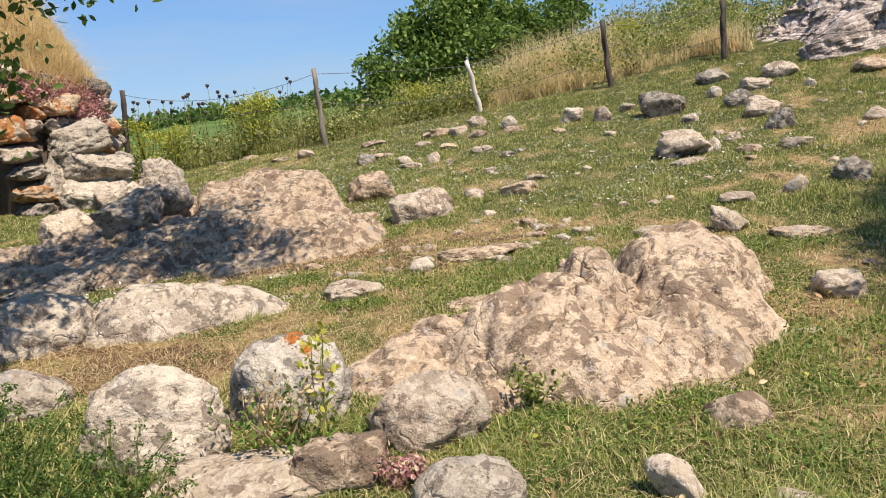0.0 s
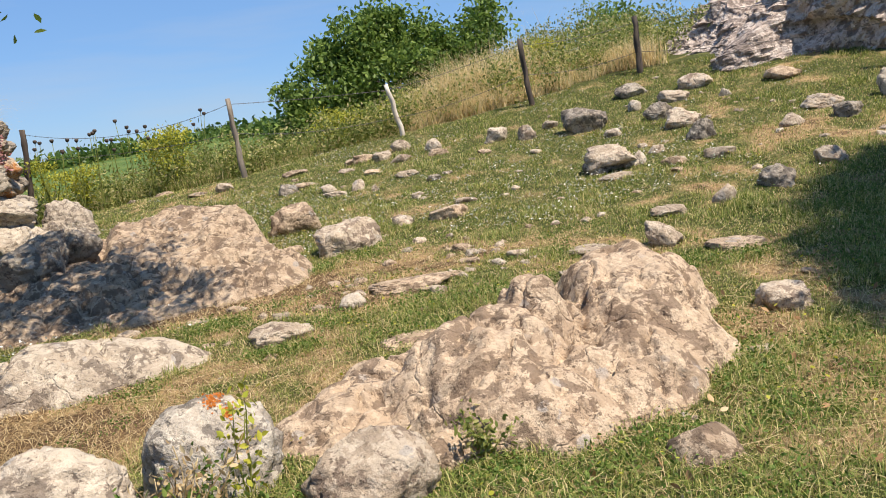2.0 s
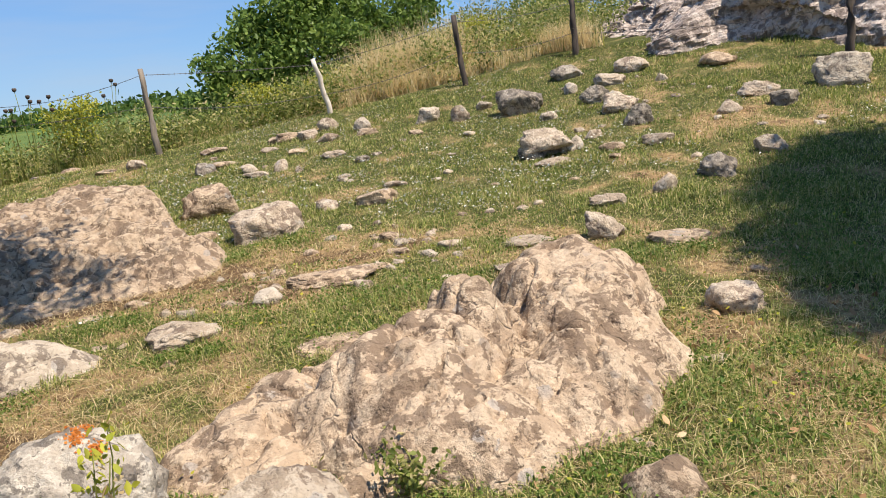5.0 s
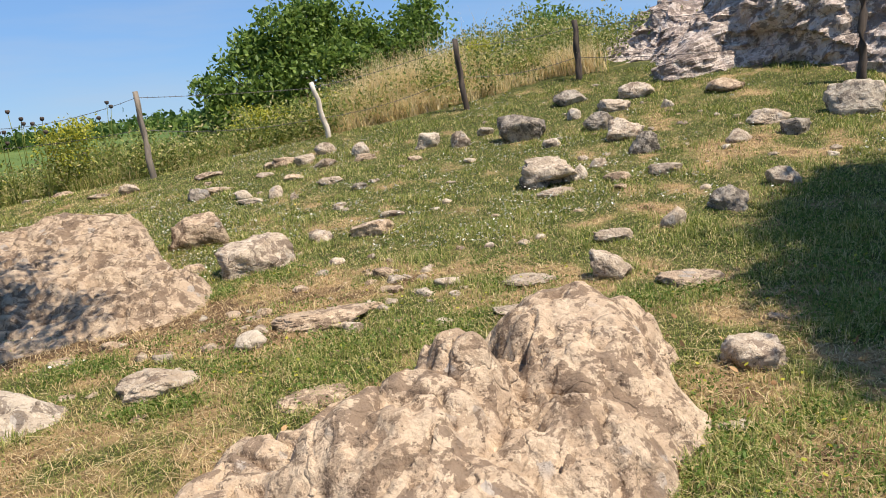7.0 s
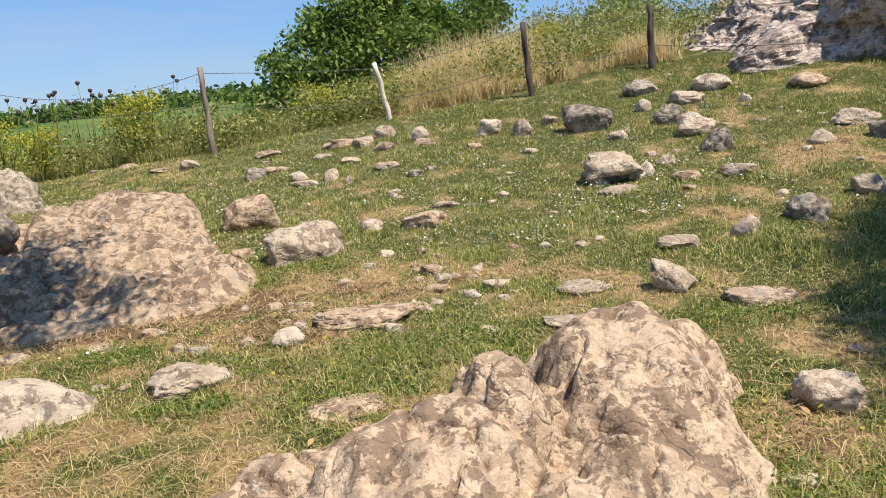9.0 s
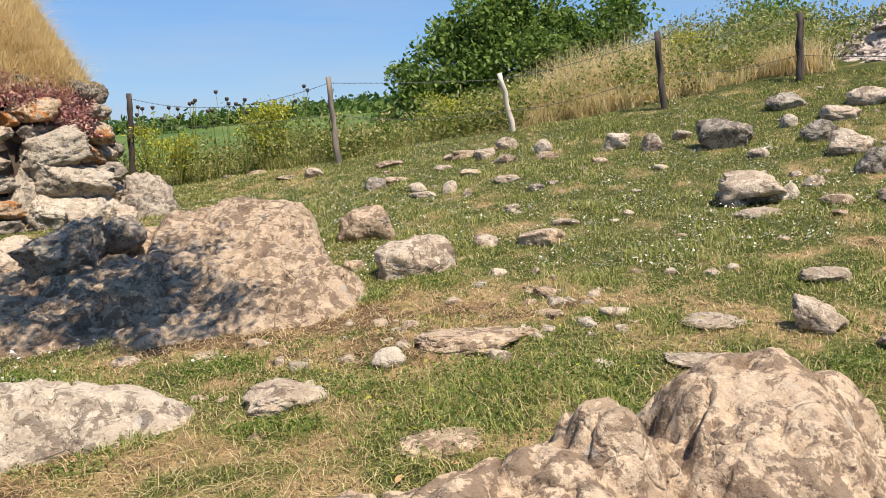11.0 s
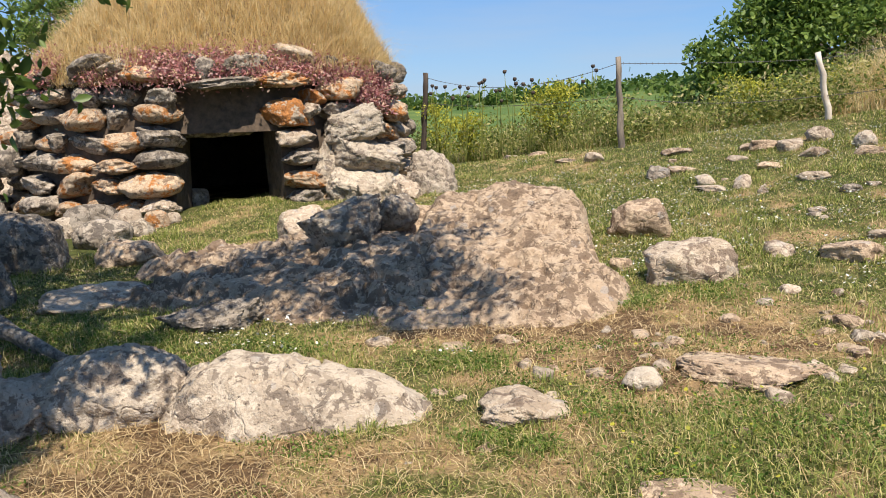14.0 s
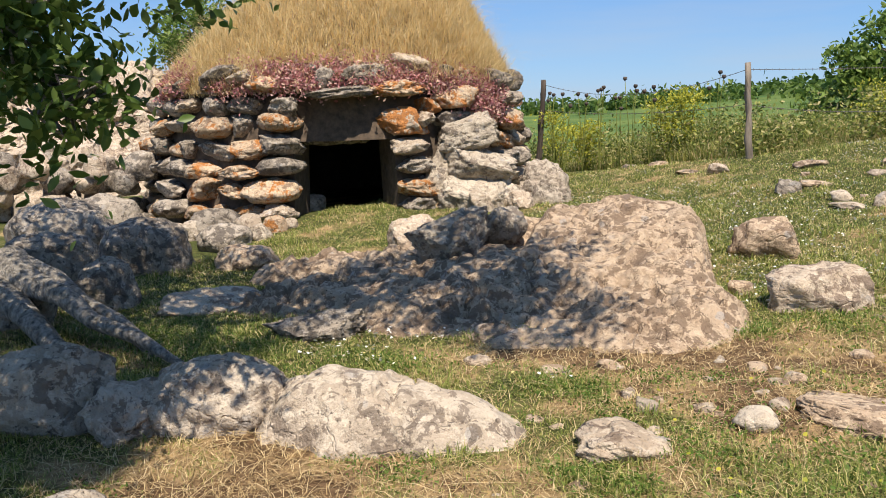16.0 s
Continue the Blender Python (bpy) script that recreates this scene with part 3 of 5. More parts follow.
place_rock("dark", 6.03, 8.45, 0.41, 0.33, 0.26, -36, 11)
place_rock("stone", 7.66, 10.78, 0.57, 0.43, 0.22, -36, 12)
place_rock("flat", 8.46, 9.74, 0.62, 0.46, 0.18, -42, 13)
place_rock("flat", 5.60, 7.56, 0.37, 0.28, 0.11, -38, 14)
place_rock("stone", 7.49, 9.88, 0.21, 0.15, 0.12, -38, 15)
place_rock("stone", 6.84, 7.82, 0.30, 0.23, 0.15, -42, 16)
place_rock("angular", 7.61, 8.13, 0.53, 0.37, 0.17, -44, 17)
place_rock("dark", 7.37, 7.52, 0.36, 0.29, 0.18, -46, 18)
place_rock("block", 8.42, 7.64, 0.70, 0.54, 0.38, -49, 19, M_ROCK_GREY)
place_rock("stone", 5.95, 6.32, 0.36, 0.27, 0.18, -45, 20)
place_rock("dark", 5.18, 6.16, 0.41, 0.33, 0.21, -42, 21)
place_rock("stone", 4.53, 6.12, 0.23, 0.17, 0.18, -38, 22)
place_rock("flat", 5.17, 7.80, 0.34, 0.26, 0.08, -34, 23)
place_rock("stone", 5.32, 8.41, 0.22, 0.16, 0.10, -33, 24)
place_rock("flat", 4.98, 7.47, 0.18, 0.14, 0.05, -35, 25)
place_rock("flat", 4.45, 7.88, 0.43, 0.32, 0.07, -30, 26)
place_rock("stone", 4.93, 8.16, 0.16, 0.12, 0.18, -32, 27)
place_rock("flat", 4.49, 10.08, 0.19, 0.14, 0.06, -24, 28)
place_rock("flat", 4.08, 11.03, 0.24, 0.18, 0.06, -20, 29)
place_rock("stone", 3.31, 12.92, 0.44, 0.33, 0.20, -14, 30)
place_rock("stone", 3.70, 12.27, 0.35, 0.27, 0.19, -16, 31)
place_rock("stone", 2.85, 12.59, 0.32, 0.24, 0.14, -12, 32)
place_rock("flat", 2.45, 12.91, 0.45, 0.34, 0.12, -10, 33)
place_rock("flat", 2.22, 12.50, 0.30, 0.23, 0.06, -9, 34)
place_rock("flat", 2.51, 11.86, 0.41, 0.31, 0.07, -11, 35)
place_rock("flat", 2.83, 10.98, 0.37, 0.28, 0.09, -14, 36)
place_rock("dark", 3.03, 10.31, 0.21, 0.17, 0.08, -16, 37)
place_rock("stone", 2.10, 11.00, 0.21, 0.16, 0.16, -10, 38)
place_rock("stone", 1.74, 11.46, 0.28, 0.21, 0.12, -8, 39)
place_rock("dark", 1.19, 12.13, 0.37, 0.29, 0.17, -5, 40)
place_rock("flat", 1.55, 12.34, 0.50, 0.38, 0.06, -6, 41)
place_rock("flat", 1.79, 11.07, 0.42, 0.31, 0.06, -8, 42)
place_rock("flat", 1.49, 13.52, 0.50, 0.38, 0.10, -5, 43)
place_rock("stone", 0.30, 13.88, 0.36, 0.27, 0.16, 0, 44)
place_rock("flat", -0.75, 15.71, 0.40, 0.30, 0.08, 3, 45)
place_rock("flat", -1.37, 16.49, 0.38, 0.28, 0.09, 5, 46)
place_rock("flat", -0.14, 14.16, 0.37, 0.28, 0.07, 1, 47)
place_rock("flat", 2.03, 8.40, 0.27, 0.20, 0.12, -13, 48)
place_rock("flat", 2.56, 8.20, 0.53, 0.40, 0.14, -17, 49)
place_rock("flat", 2.91, 8.70, 0.28, 0.21, 0.06, -18, 50)
place_rock("flat", 2.15, 6.76, 0.20, 0.15, 0.08, -17, 51)
place_rock("flat", 2.48, 6.17, 0.24, 0.18, 0.06, -22, 52)
place_rock("leaning", 3.45, 5.47, 0.34, 0.25, 0.22, -34, 53)
place_rock("flat", 3.98, 6.19, 0.35, 0.27, 0.10, -34, 54)
place_rock("flat", 3.76, 5.02, 0.47, 0.35, 0.06, -39, 55)
place_rock("stone", 3.11, 3.79, 0.33, 0.25, 0.16, -42, 56)
place_rock("stone", 0.95, 5.84, 0.22, 0.17, 0.11, -8, 57)
place_rock("flat", 0.40, 5.47, 0.52, 0.39, 0.12, -3, 58)
place_rock("flat", 1.48, 6.05, 0.72, 0.54, 0.09, -13, 59)
place_rock("flat", 2.59, 3.36, 0.17, 0.13, 0.03, -41, 60)
place_rock("flat", 1.69, 2.59, 0.30, 0.23, 0.13, -37, 61)
place_rock("block", 1.34, 7.94, 0.73, 0.55, 0.34, -9, 62)
place_rock("block", 0.98, 9.41, 0.66, 0.49, 0.38, -5, 63)
place_rock("flat", 3.00, 5.79, 0.50, 0.38, 0.03, -28, 64)
place_rock("flat", 3.67, 4.19, 0.15, 0.11, 0.03, -44, 65)
place_rock("flat", 3.52, 8.64, 0.13, 0.10, 0.05, -22, 66)
place_rock("flat", 1.82, 6.09, 0.22, 0.16, 0.03, -16, 67)
spotted = place_rock("boulder", -0.11, 3.39, 0.59, 0.44, 0.43, 1, 68, M_ROCK_SPOT, "pale boulder with pits and an orange lichen patch")
place_rock("boulder", -0.67, 3.10, 0.60, 0.45, 0.45, 11, 69)
place_rock("boulder", 0.46, 2.97, 0.55, 0.41, 0.30, -8, 70, M_ROCK, "rounded beige boulder with lichen crusts beside the outcrop")
place_rock("block", 0.06, 2.69, 0.45, 0.33, 0.18, -1, 71)
place_rock("boulder", 0.49, 2.35, 0.41, 0.31, 0.19, -11, 72)
place_rock("leaning", 1.19, 2.14, 0.17, 0.13, 0.16, -28, 73)
place_rock("flat", 1.51, 2.01, 0.19, 0.15, 0.05, -36, 74)
place_rock("flat", 0.80, 3.12, 0.23, 0.17, 0.14, -14, 75)
place_rock("flat", -0.31, 2.68, 0.78, 0.58, 0.10, 6, 76)
place_rock("boulder", -1.46, 3.97, 0.47, 0.36, 0.24, 19, 77)
# dark rock on the next three paints in part of the oak's shade
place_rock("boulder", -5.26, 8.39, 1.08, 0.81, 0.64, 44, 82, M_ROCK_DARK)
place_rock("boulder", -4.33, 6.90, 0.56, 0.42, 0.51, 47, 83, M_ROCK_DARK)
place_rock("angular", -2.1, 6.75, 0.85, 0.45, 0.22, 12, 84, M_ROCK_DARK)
place_rock("flat", -4.26, 8.74, 0.75, 0.57, 0.28, 37, 85)
place_rock("flat", -3.51, 7.22, 0.95, 0.71, 0.17, 40, 86)
place_rock("stone", -5.51, 12.19, 0.40, 0.30, 0.29, 32, 87)
place_rock("stone", -6.40, 11.37, 0.59, 0.44, 0.22, 38, 88)
place_rock("flat", 0.81, 8.18, 0.26, 0.19, 0.11, 1, 89)
place_rock("flat", -0.19, 6.43, 0.21, 0.15, 0.04, 14, 91)
place_rock("flat", -0.71, 6.48, 0.22, 0.16, 0.05, 20, 92)
place_rock("angular", -1.68, 8.38, 0.84, 0.62, 0.42, 21, 84, M_ROCK_GREY, "angular grey block lying on the bedrock slab", z=gz(-1.68, 8.38) + 0.33, detail=5)
place_rock("angular", -1.32, 8.78, 0.50, 0.4, 0.28, 18, 85, M_ROCK_GREY, "small dark block lying on the bedrock slab", z=gz(-1.32, 8.78) + 0.40, detail=4)
place_rock("angular", -2.75, 9.9, 0.75, 0.5, 0.42, 26, 86, M_ROCK, detail=4)
place_rock("angular", -2.15, 10.2, 0.6, 0.5, 0.4, 40, 87, M_ROCK, detail=4)
place_rock("flat", 2.06, 6.39, 0.16, 0.12, 0.03, -15, 101)
place_rock("flat", 3.62, 11.88, 0.36, 0.27, 0.09, -15, 103)
place_rock("flat", 3.06, 12.12, 0.37, 0.28, 0.12, -12, 104)
place_rock("flat", 2.91, 12.76, 0.36, 0.27, 0.13, -10, 110)
place_rock("flat", 2.57, 12.86, 0.44, 0.33, 0.15, -9, 111)
place_rock("flat", 2.59, 9.66, 0.17, 0.13, 0.05, -12, 122)
place_rock("flat", 1.12, 4.75, 0.43, 0.32, 0.05, -6, 123)
place_rock("flat", 2.60, 5.29, 0.42, 0.31, 0.04, -27, 124)



# ---- hut ----
HUT = Vector((-6.22, 14.36, 0))
HUT_BASE, HUT_R = 0.42, 3.38
DOOR_A = math.atan2(-0.8616, 0.5075)       # the way the door faces


def hut_r(z):
    return HUT_R + 0.12 - 0.20 * max(z - HUT_BASE, 0)


def on_hut(s, z, out=0.0):
    """A place on the wall: s metres round from the door's middle, to the right as one faces it."""
    a = DOOR_A + s / HUT_R
    r = hut_r(z) + out
    return Vector((HUT.x + math.cos(a) * r, HUT.y + math.sin(a) * r, z)), math.degrees(a) + 90


hut = tagged(new("stone_hut"), "low round drystone hut with dark doorway and dry grass roof", "hut")
hut.location = (HUT.x, HUT.y, HUT_BASE)
bpy.context.view_layer.update()


def hut_part(name, me, m, label=""):
    ob = new(name, me)
    ob.parent = hut
    ob.matrix_parent_inverse = hut.matrix_world.inverted()
    ob.matrix_basis = m
    return tagged(ob, label)


DOOR_HALF, DOOR_TOP = 0.68, HUT_BASE + 1.13


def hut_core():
    """The packed wall behind the facing stones, toned dark as shade in their gaps, with the doorway through it, and its
    hollow.
    """
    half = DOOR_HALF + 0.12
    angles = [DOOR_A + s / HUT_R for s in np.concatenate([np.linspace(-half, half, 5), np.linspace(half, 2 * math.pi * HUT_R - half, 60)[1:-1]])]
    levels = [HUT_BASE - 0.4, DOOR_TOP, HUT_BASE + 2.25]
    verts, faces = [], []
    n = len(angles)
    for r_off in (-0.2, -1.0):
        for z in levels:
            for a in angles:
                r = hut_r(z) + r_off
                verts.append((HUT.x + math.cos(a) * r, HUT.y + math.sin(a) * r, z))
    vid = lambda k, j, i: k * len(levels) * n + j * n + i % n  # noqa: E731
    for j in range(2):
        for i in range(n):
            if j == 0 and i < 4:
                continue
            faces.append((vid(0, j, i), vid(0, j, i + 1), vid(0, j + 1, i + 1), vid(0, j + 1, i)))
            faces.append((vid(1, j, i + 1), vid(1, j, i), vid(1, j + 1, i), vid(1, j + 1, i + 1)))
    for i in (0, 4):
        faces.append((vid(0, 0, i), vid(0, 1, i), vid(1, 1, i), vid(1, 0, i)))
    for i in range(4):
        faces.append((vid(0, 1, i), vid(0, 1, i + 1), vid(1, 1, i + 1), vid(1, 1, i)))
    return mesh_from("wall_core", verts, faces, M_CORE_SHADE)


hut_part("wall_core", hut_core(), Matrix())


ROOF_Z0, ROOF_Z1 = HUT_BASE + 1.85, HUT_BASE + 4.7


def roof_place(u, a):
    """A place on the grown-over roof: u from its rim to its crown, a round it. The crown stands off the middle."""
    u, a = np.asarray(u, float), np.asarray(a, float)
    r = (HUT_R - 0.30) * (1 - u) ** 0.62 * (1 + 0.14 * (fbm(np.cos(a) * 3 + 7, np.sin(a) * 3 + u * 2, 5) - 0.5))
    return HUT.x + np.cos(a) * r + 0.86 * 0.75 * u, HUT.y + np.sin(a) * r + 0.51 * 0.75 * u, ROOF_Z0 + (ROOF_Z1 - ROOF_Z0) * u


U, A = np.meshgrid(np.linspace(0, 1, 18), np.arange(72) * 2 * np.pi / 72, indexing="ij")
ring = np.arange(18 * 72).reshape(18, 72)
nxt = np.roll(ring, -1, 1)
me = fast_mesh("roof", np.stack(roof_place(U, A), -1).reshape(-1, 3), np.stack([ring[:-1], nxt[:-1], nxt[1:], ring[1:]], -1).reshape(-1, 4), M_EARTH, 4)
hut_part("roof", me, Matrix(), "earth dome under dry grass")

STONES = [rock_mesh(1.0, 1.0, 0.69, 300 + i, "block" if i % 3 else "boulder", 4, (M_ROCK, M_ROCK_RUST, M_ROCK_DARK, M_ROCK_RUST, M_ROCK_DARK)[i % 5]) for i in range(15)]
RUST = [rock_mesh(1.0, 1.0, 0.69, 330 + i, "block", 4, rock_material("rock_rust", (0.36, 0.29, 0.22), (0.50, 0.43, 0.34), (0.13, 0.1, 0.085), 0.42, orange=0.17)) for i in range(2)]


def wall_stone(s, z, w, h, out=0.0, depth=0.55, roll=0.0, me=None, name="stone", label=""):
    """A facing stone whose middle stands at height z."""
    p, turn = on_hut(s, z, out - depth * 0.32)
    rnd = random.Random(int(s * 977 + z * 7919))
    m = Matrix.Translation((p.x, p.y, z - h * 0.28)) @ pose(0, 0, 0, rnd.uniform(-6, 6), roll + rnd.uniform(-5, 5), turn + rnd.uniform(-7, 7)) @ Matrix.Diagonal((w, depth, h, 1))
    return hut_part(name, me or STONES[rnd.randrange(15)], m, label)


def facing():
    rnd = random.Random(12)
    z = HUT_BASE - 0.02
    while z < HUT_BASE + 2.2:
        h = rnd.uniform(0.26, 0.42)
        s = -5.2 + rnd.uniform(0, 0.3)
        while s < 5.4:
            w = rnd.choice((rnd.uniform(0.25, 0.45), rnd.uniform(0.45, 0.9)))
            mid = s + w / 2
            clear = abs(mid) > DOOR_HALF + w / 2 - 0.04 if z < DOOR_TOP + 0.25 else True
            frame_zone = abs(mid) < 1.02 + w / 2 and z < DOOR_TOP + 0.62
            if clear and not frame_zone:
                wall_stone(mid, z + h / 2 + rnd.uniform(-0.04, 0.04), w * 1.08, h * rnd.uniform(0.7, 1.1), rnd.uniform(-0.18, 0.14), roll=rnd.uniform(-9, 9))
            s += w
        z += h * 0.93


facing()
# stones beside the doorway, from the foot upwards
B = HUT_BASE
for s, z, w, h in ((-0.98, 0.16, 0.60, 0.34), (-1.12, 0.50, 0.92, 0.40), (-1.0, 0.83, 0.76, 0.28), (-1.02, 1.14, 0.72, 0.34), (-1.0, 1.46, 0.70, 0.32),
                   (1.02, 0.18, 0.52, 0.30), (1.08, 0.46, 0.74, 0.30), (1.05, 0.77, 0.66, 0.26), (1.02, 1.05, 0.60, 0.30)):
    wall_stone(s, B + z, w, h, 0.06, 0.6)
wall_stone(0.95, B + 1.45, 0.78, 0.44, 0.06, 0.55, 0, RUST[0], "stone", "orange lichen-covered stone")
wall_stone(1.45, B + 1.62, 0.42, 0.3, 0.04, 0.5, 0, RUST[1], "stone", "orange lichen-covered stone")
# dark stone mesh on the lintel imitates the shade cast by the cap slab
wall_stone(-0.15, B + 1.36, 1.45, 0.5, -0.42, 0.5, 0, STONES[4], "lintel", "stone lintel over the doorway, dark tone for shade of the cap slab")
wall_stone(-0.12, B + 1.84, 1.12, 0.19, 0.22, 0.9, 1, STONES[2], "cap_slab", "thin flat slab jutting over the doorway")
wall_stone(0.85, B + 1.90, 0.9, 0.27, 0.16, 0.7, -8, STONES[1], "cap_slab")
wall_stone(1.25, B + 2.25, 0.8, 0.3, 0.0, 0.6, 16, STONES[0], "cap_slab")
wall_stone(-0.95, B + 1.66, 0.55, 0.32, 0.1, 0.6, -10, STONES[7], "cap_slab")
wall_stone(-1.25, B + 2.0, 0.7, 0.26, 0.12, 0.6, 4, STONES[3], "cap_slab")
wall_stone(-2.1, B + 2.12, 0.9, 0.28, 0.1, 0.7, -16, STONES[9], "cap_slab")
# rubble at the foot and in the low wall that runs off from the hut
rub = random.Random(5)
for i in range(26):
    s = rub.uniform(-3.4, -0.7) if i < 16 else rub.uniform(1.6, 3.2)
    p, _ = on_hut(s, B, rub.uniform(0.25, 0.95))
    w = rub.uniform(0.25, 0.5)
    place_rock(rub.choice(("stone", "block", "boulder")), p.x, p.y, w, w * 0.8, w * rub.uniform(0.4, 0.75), rub.uniform(0, 90), 400 + i, rub.choice((M_ROCK, M_ROCK_PALE, M_ROCK_RUST)),
               "rounded grey rubble stone at the foot of the hut", detail=4, group="rubble")
for i in range(70):
    u = rub.uniform(0, 1)
    x, y = -8.2 - 3.2 * u, 11.9 - 2.2 * u + rub.uniform(-0.5, 0.5)
    w = rub.uniform(0.3, 0.6)
    place_rock(rub.choice(("stone", "block")), x, y, w, w * 0.8, w * 0.6, rub.uniform(0, 90), 440 + i, rub.choice((M_ROCK, M_ROCK_DARK, M_ROCK_DARK)),
               "stacked grey stone of the low field wall", z=gz(x, y) + rub.choice((0.0, 0.15, 0.35, 0.6, 0.85)), detail=3, group="low wall")
# boulders with lichen, their colour also darkened as painted tree shade
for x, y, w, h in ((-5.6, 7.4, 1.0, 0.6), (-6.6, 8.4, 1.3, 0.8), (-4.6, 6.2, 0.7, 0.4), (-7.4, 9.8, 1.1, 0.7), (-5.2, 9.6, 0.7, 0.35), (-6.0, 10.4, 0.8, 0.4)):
    place_rock("boulder", x, y, w, w * 0.8, h, 45, int(500 + w * 100), M_ROCK_DARK, "lichen-covered boulder under the oak, toned darker for the shade there", group="shaded boulders")


# ---- blades, leaves and other growth ----
def blades(name, px, py, pz, height, width, lean, mat, bend=0.35):
    """Grass blades: two triangles each, bent over."""
    n = len(px)
    a = rng.uniform(0, 2 * np.pi, n)
    tilt = rng.normal(0, 1, n) * lean
    wx, wy = np.cos(a) * width / 2, np.sin(a) * width / 2
    dx, dy = -np.sin(a) * tilt, np.cos(a) * tilt
    base = np.stack([px, py, pz], -1)
    side = np.stack([wx, wy, np.zeros(n)], -1)
    up1 = np.stack([dx * height * 0.4, dy * height * 0.4, height * 0.55], -1)
    up2 = np.stack([dx * height * (0.9 + bend), dy * height * (0.9 + bend), height * np.clip(1.0 - 0.3 * np.abs(tilt), 0.15, 1)], -1)
    v = np.stack([base - side, base + side, base + up1 + side * 0.7, base + up1 - side * 0.7, base + up2], 1).reshape(-1, 3)
    o = np.arange(n)[:, None] * 5
    f = np.concatenate([o + [0, 1, 2], o + [0, 2, 3], o + [3, 2, 4]], 0)
    return fast_mesh(name, v, f, mat)


def stuff(name, me, label, category):
    return tagged(new(name, me), label, category, kind="stuff")


def dry(x, y):
    """How parched the turf is, 0 to 1."""
    d = 0.9 * np.exp(-(((x + 0.9) / 1.5) ** 2 + ((y - 4.55) / 0.65) ** 2))
    d = d + 0.85 * np.exp(-(((x - 1.2) / 1.6) ** 2 + ((y - 6.4) / 0.8) ** 2))
    d = d + 0.62 * np.exp(-(((x - 3.0) / 1.1) ** 2 + ((y - 2.9) / 1.0) ** 2)) + 0.3 * np.exp(-(((x - 7) / 2) ** 2 + ((y - 8) / 1.6) ** 2))
    d = d + 0.8 * np.exp(-(((x - 0.1) / 0.9) ** 2 + ((y - 6.75) / 0.25) ** 2))
    return np.clip(d - 0.07 * smooth(6.8, 8.5, y) + 1.0 * (fbm(x * 0.9, y * 0.9, 21) - 0.47) + 1.7 * (fbm(x * 3.4, y * 3.4, 22, 3) - 0.47), 0, 1)


att = ground_ob.data.attributes.new("dryness", "FLOAT", "POINT")
att.data.foreach_set("value", np.ascontiguousarray(dry(GX, GY).ravel(), np.float32))


def scatter(n, x0, x1, y0, y1, near=2.0):
    """Places in the meadow, thinning out with the distance from the walk."""
    x, y = rng.uniform(x0, x1, n), rng.uniform(y0, y1, n)
    d = np.hypot(x - 0.5, y - 1.0)
    keep = (rng.uniform(0, 1, n) < np.clip((near / np.maximum(d, 0.5)) ** 1.15, 0, 1)) & (y < fence_y(x) + 0.3)
    return x[keep], y[keep], d[keep]


x, y, d = scatter(2300000, -5, 10, 0.8, 16, 2.6)
keep = rng.uniform(0, 1, len(x)) > dry(x, y) * 1.05
x, y, d = x[keep], y[keep], d[keep]
tuft = fbm(x * 2.6, y * 2.6, 33)
h = (0.022 + 0.045 * smooth(0.45, 0.75, tuft)) * rng.uniform(0.5, 1.5, len(x))
stuff("grass", blades("grass", x, y, ground(x, y) - 0.004, h, 0.0032 + 0.0006 * d, 1.0, M_GRASS), "short green meadow grass", "grass")
x, y, d = scatter(700000, -5, 10, 0.8, 16, 2.6)
keep = rng.uniform(0, 1, len(x)) < 0.2 + dry(x, y) * 0.9
x, y, d = x[keep], y[keep], d[keep]
stuff("straw", blades("straw", x, y, ground(x, y) + 0.004, rng.uniform(0.015, 0.05, len(x)), 0.0026 + 0.0005 * d, 2.6, M_STRAW), "dry straw lying on the soil", "straw")


def discs(name, px, py, pz, r, mat):
    """Small flowers, as six-sided heads tipped at random."""
    n = len(px)
    k = np.arange(6) * np.pi / 3
    ring = np.stack([np.cos(k), np.sin(k), 0 * k], -1)[None] * r[:, None, None]
    ring = ring + np.stack([0 * px, 0 * px, 0 * px], -1)[:, None]
    ring[..., 2] += ring[..., 0] * rng.normal(0, 0.4, n)[:, None] + ring[..., 1] * rng.normal(-0.3, 0.4, n)[:, None]
    v = (ring + np.stack([px, py, pz], -1)[:, None]).reshape(-1, 3)
    o = np.arange(n)[:, None] * 6
    return fast_mesh(name, v, np.concatenate([o + [0, 1, 2, 3], o + [0, 3, 4, 5]], 0), mat, 4)


x, y, d = scatter(26000, -2, 9, 6.2, 15, 5.5)
keep = (fbm(x * 0.8, y * 0.8, 51) > 0.47) & (dry(x, y) < 0.3)
x, y, d = x[keep], y[keep], d[keep]
stuff("daisies", discs("daisies", x, y, ground(x, y) + 0.05, rng.uniform(0.007, 0.012, len(x)), M_DAISY), "scattered small white daisies in the grass", "flowers")

# tall dry grass and weeds beyond the fence
n = 110000
x = rng.uniform(-6, 16, n)
past = rng.gamma(1.6, 1.3, n)
y = fence_y(x) + 0.2 + 2.6 * np.maximum(fbm(x * 1.1, x * 0, 63) - 0.35, 0) + past
keep = (past < 8) & ((x < 8.4) | (y > 20 - 0.75 * (x - 8))) & ((x - HUT.x) ** 2 + (y - HUT.y) ** 2 > 3.6**2)
x, y, past = x[keep], y[keep], past[keep]
patch = fbm(x * 0.55, y * 0.55, 61)
tan_side = smooth(0.5, 4.0, x) * smooth(0.35, 0.55, patch + 0.15 * smooth(3, 6, x)) 
dry_one = rng.uniform(0, 1, len(x)) < 0.12 + 0.75 * tan_side
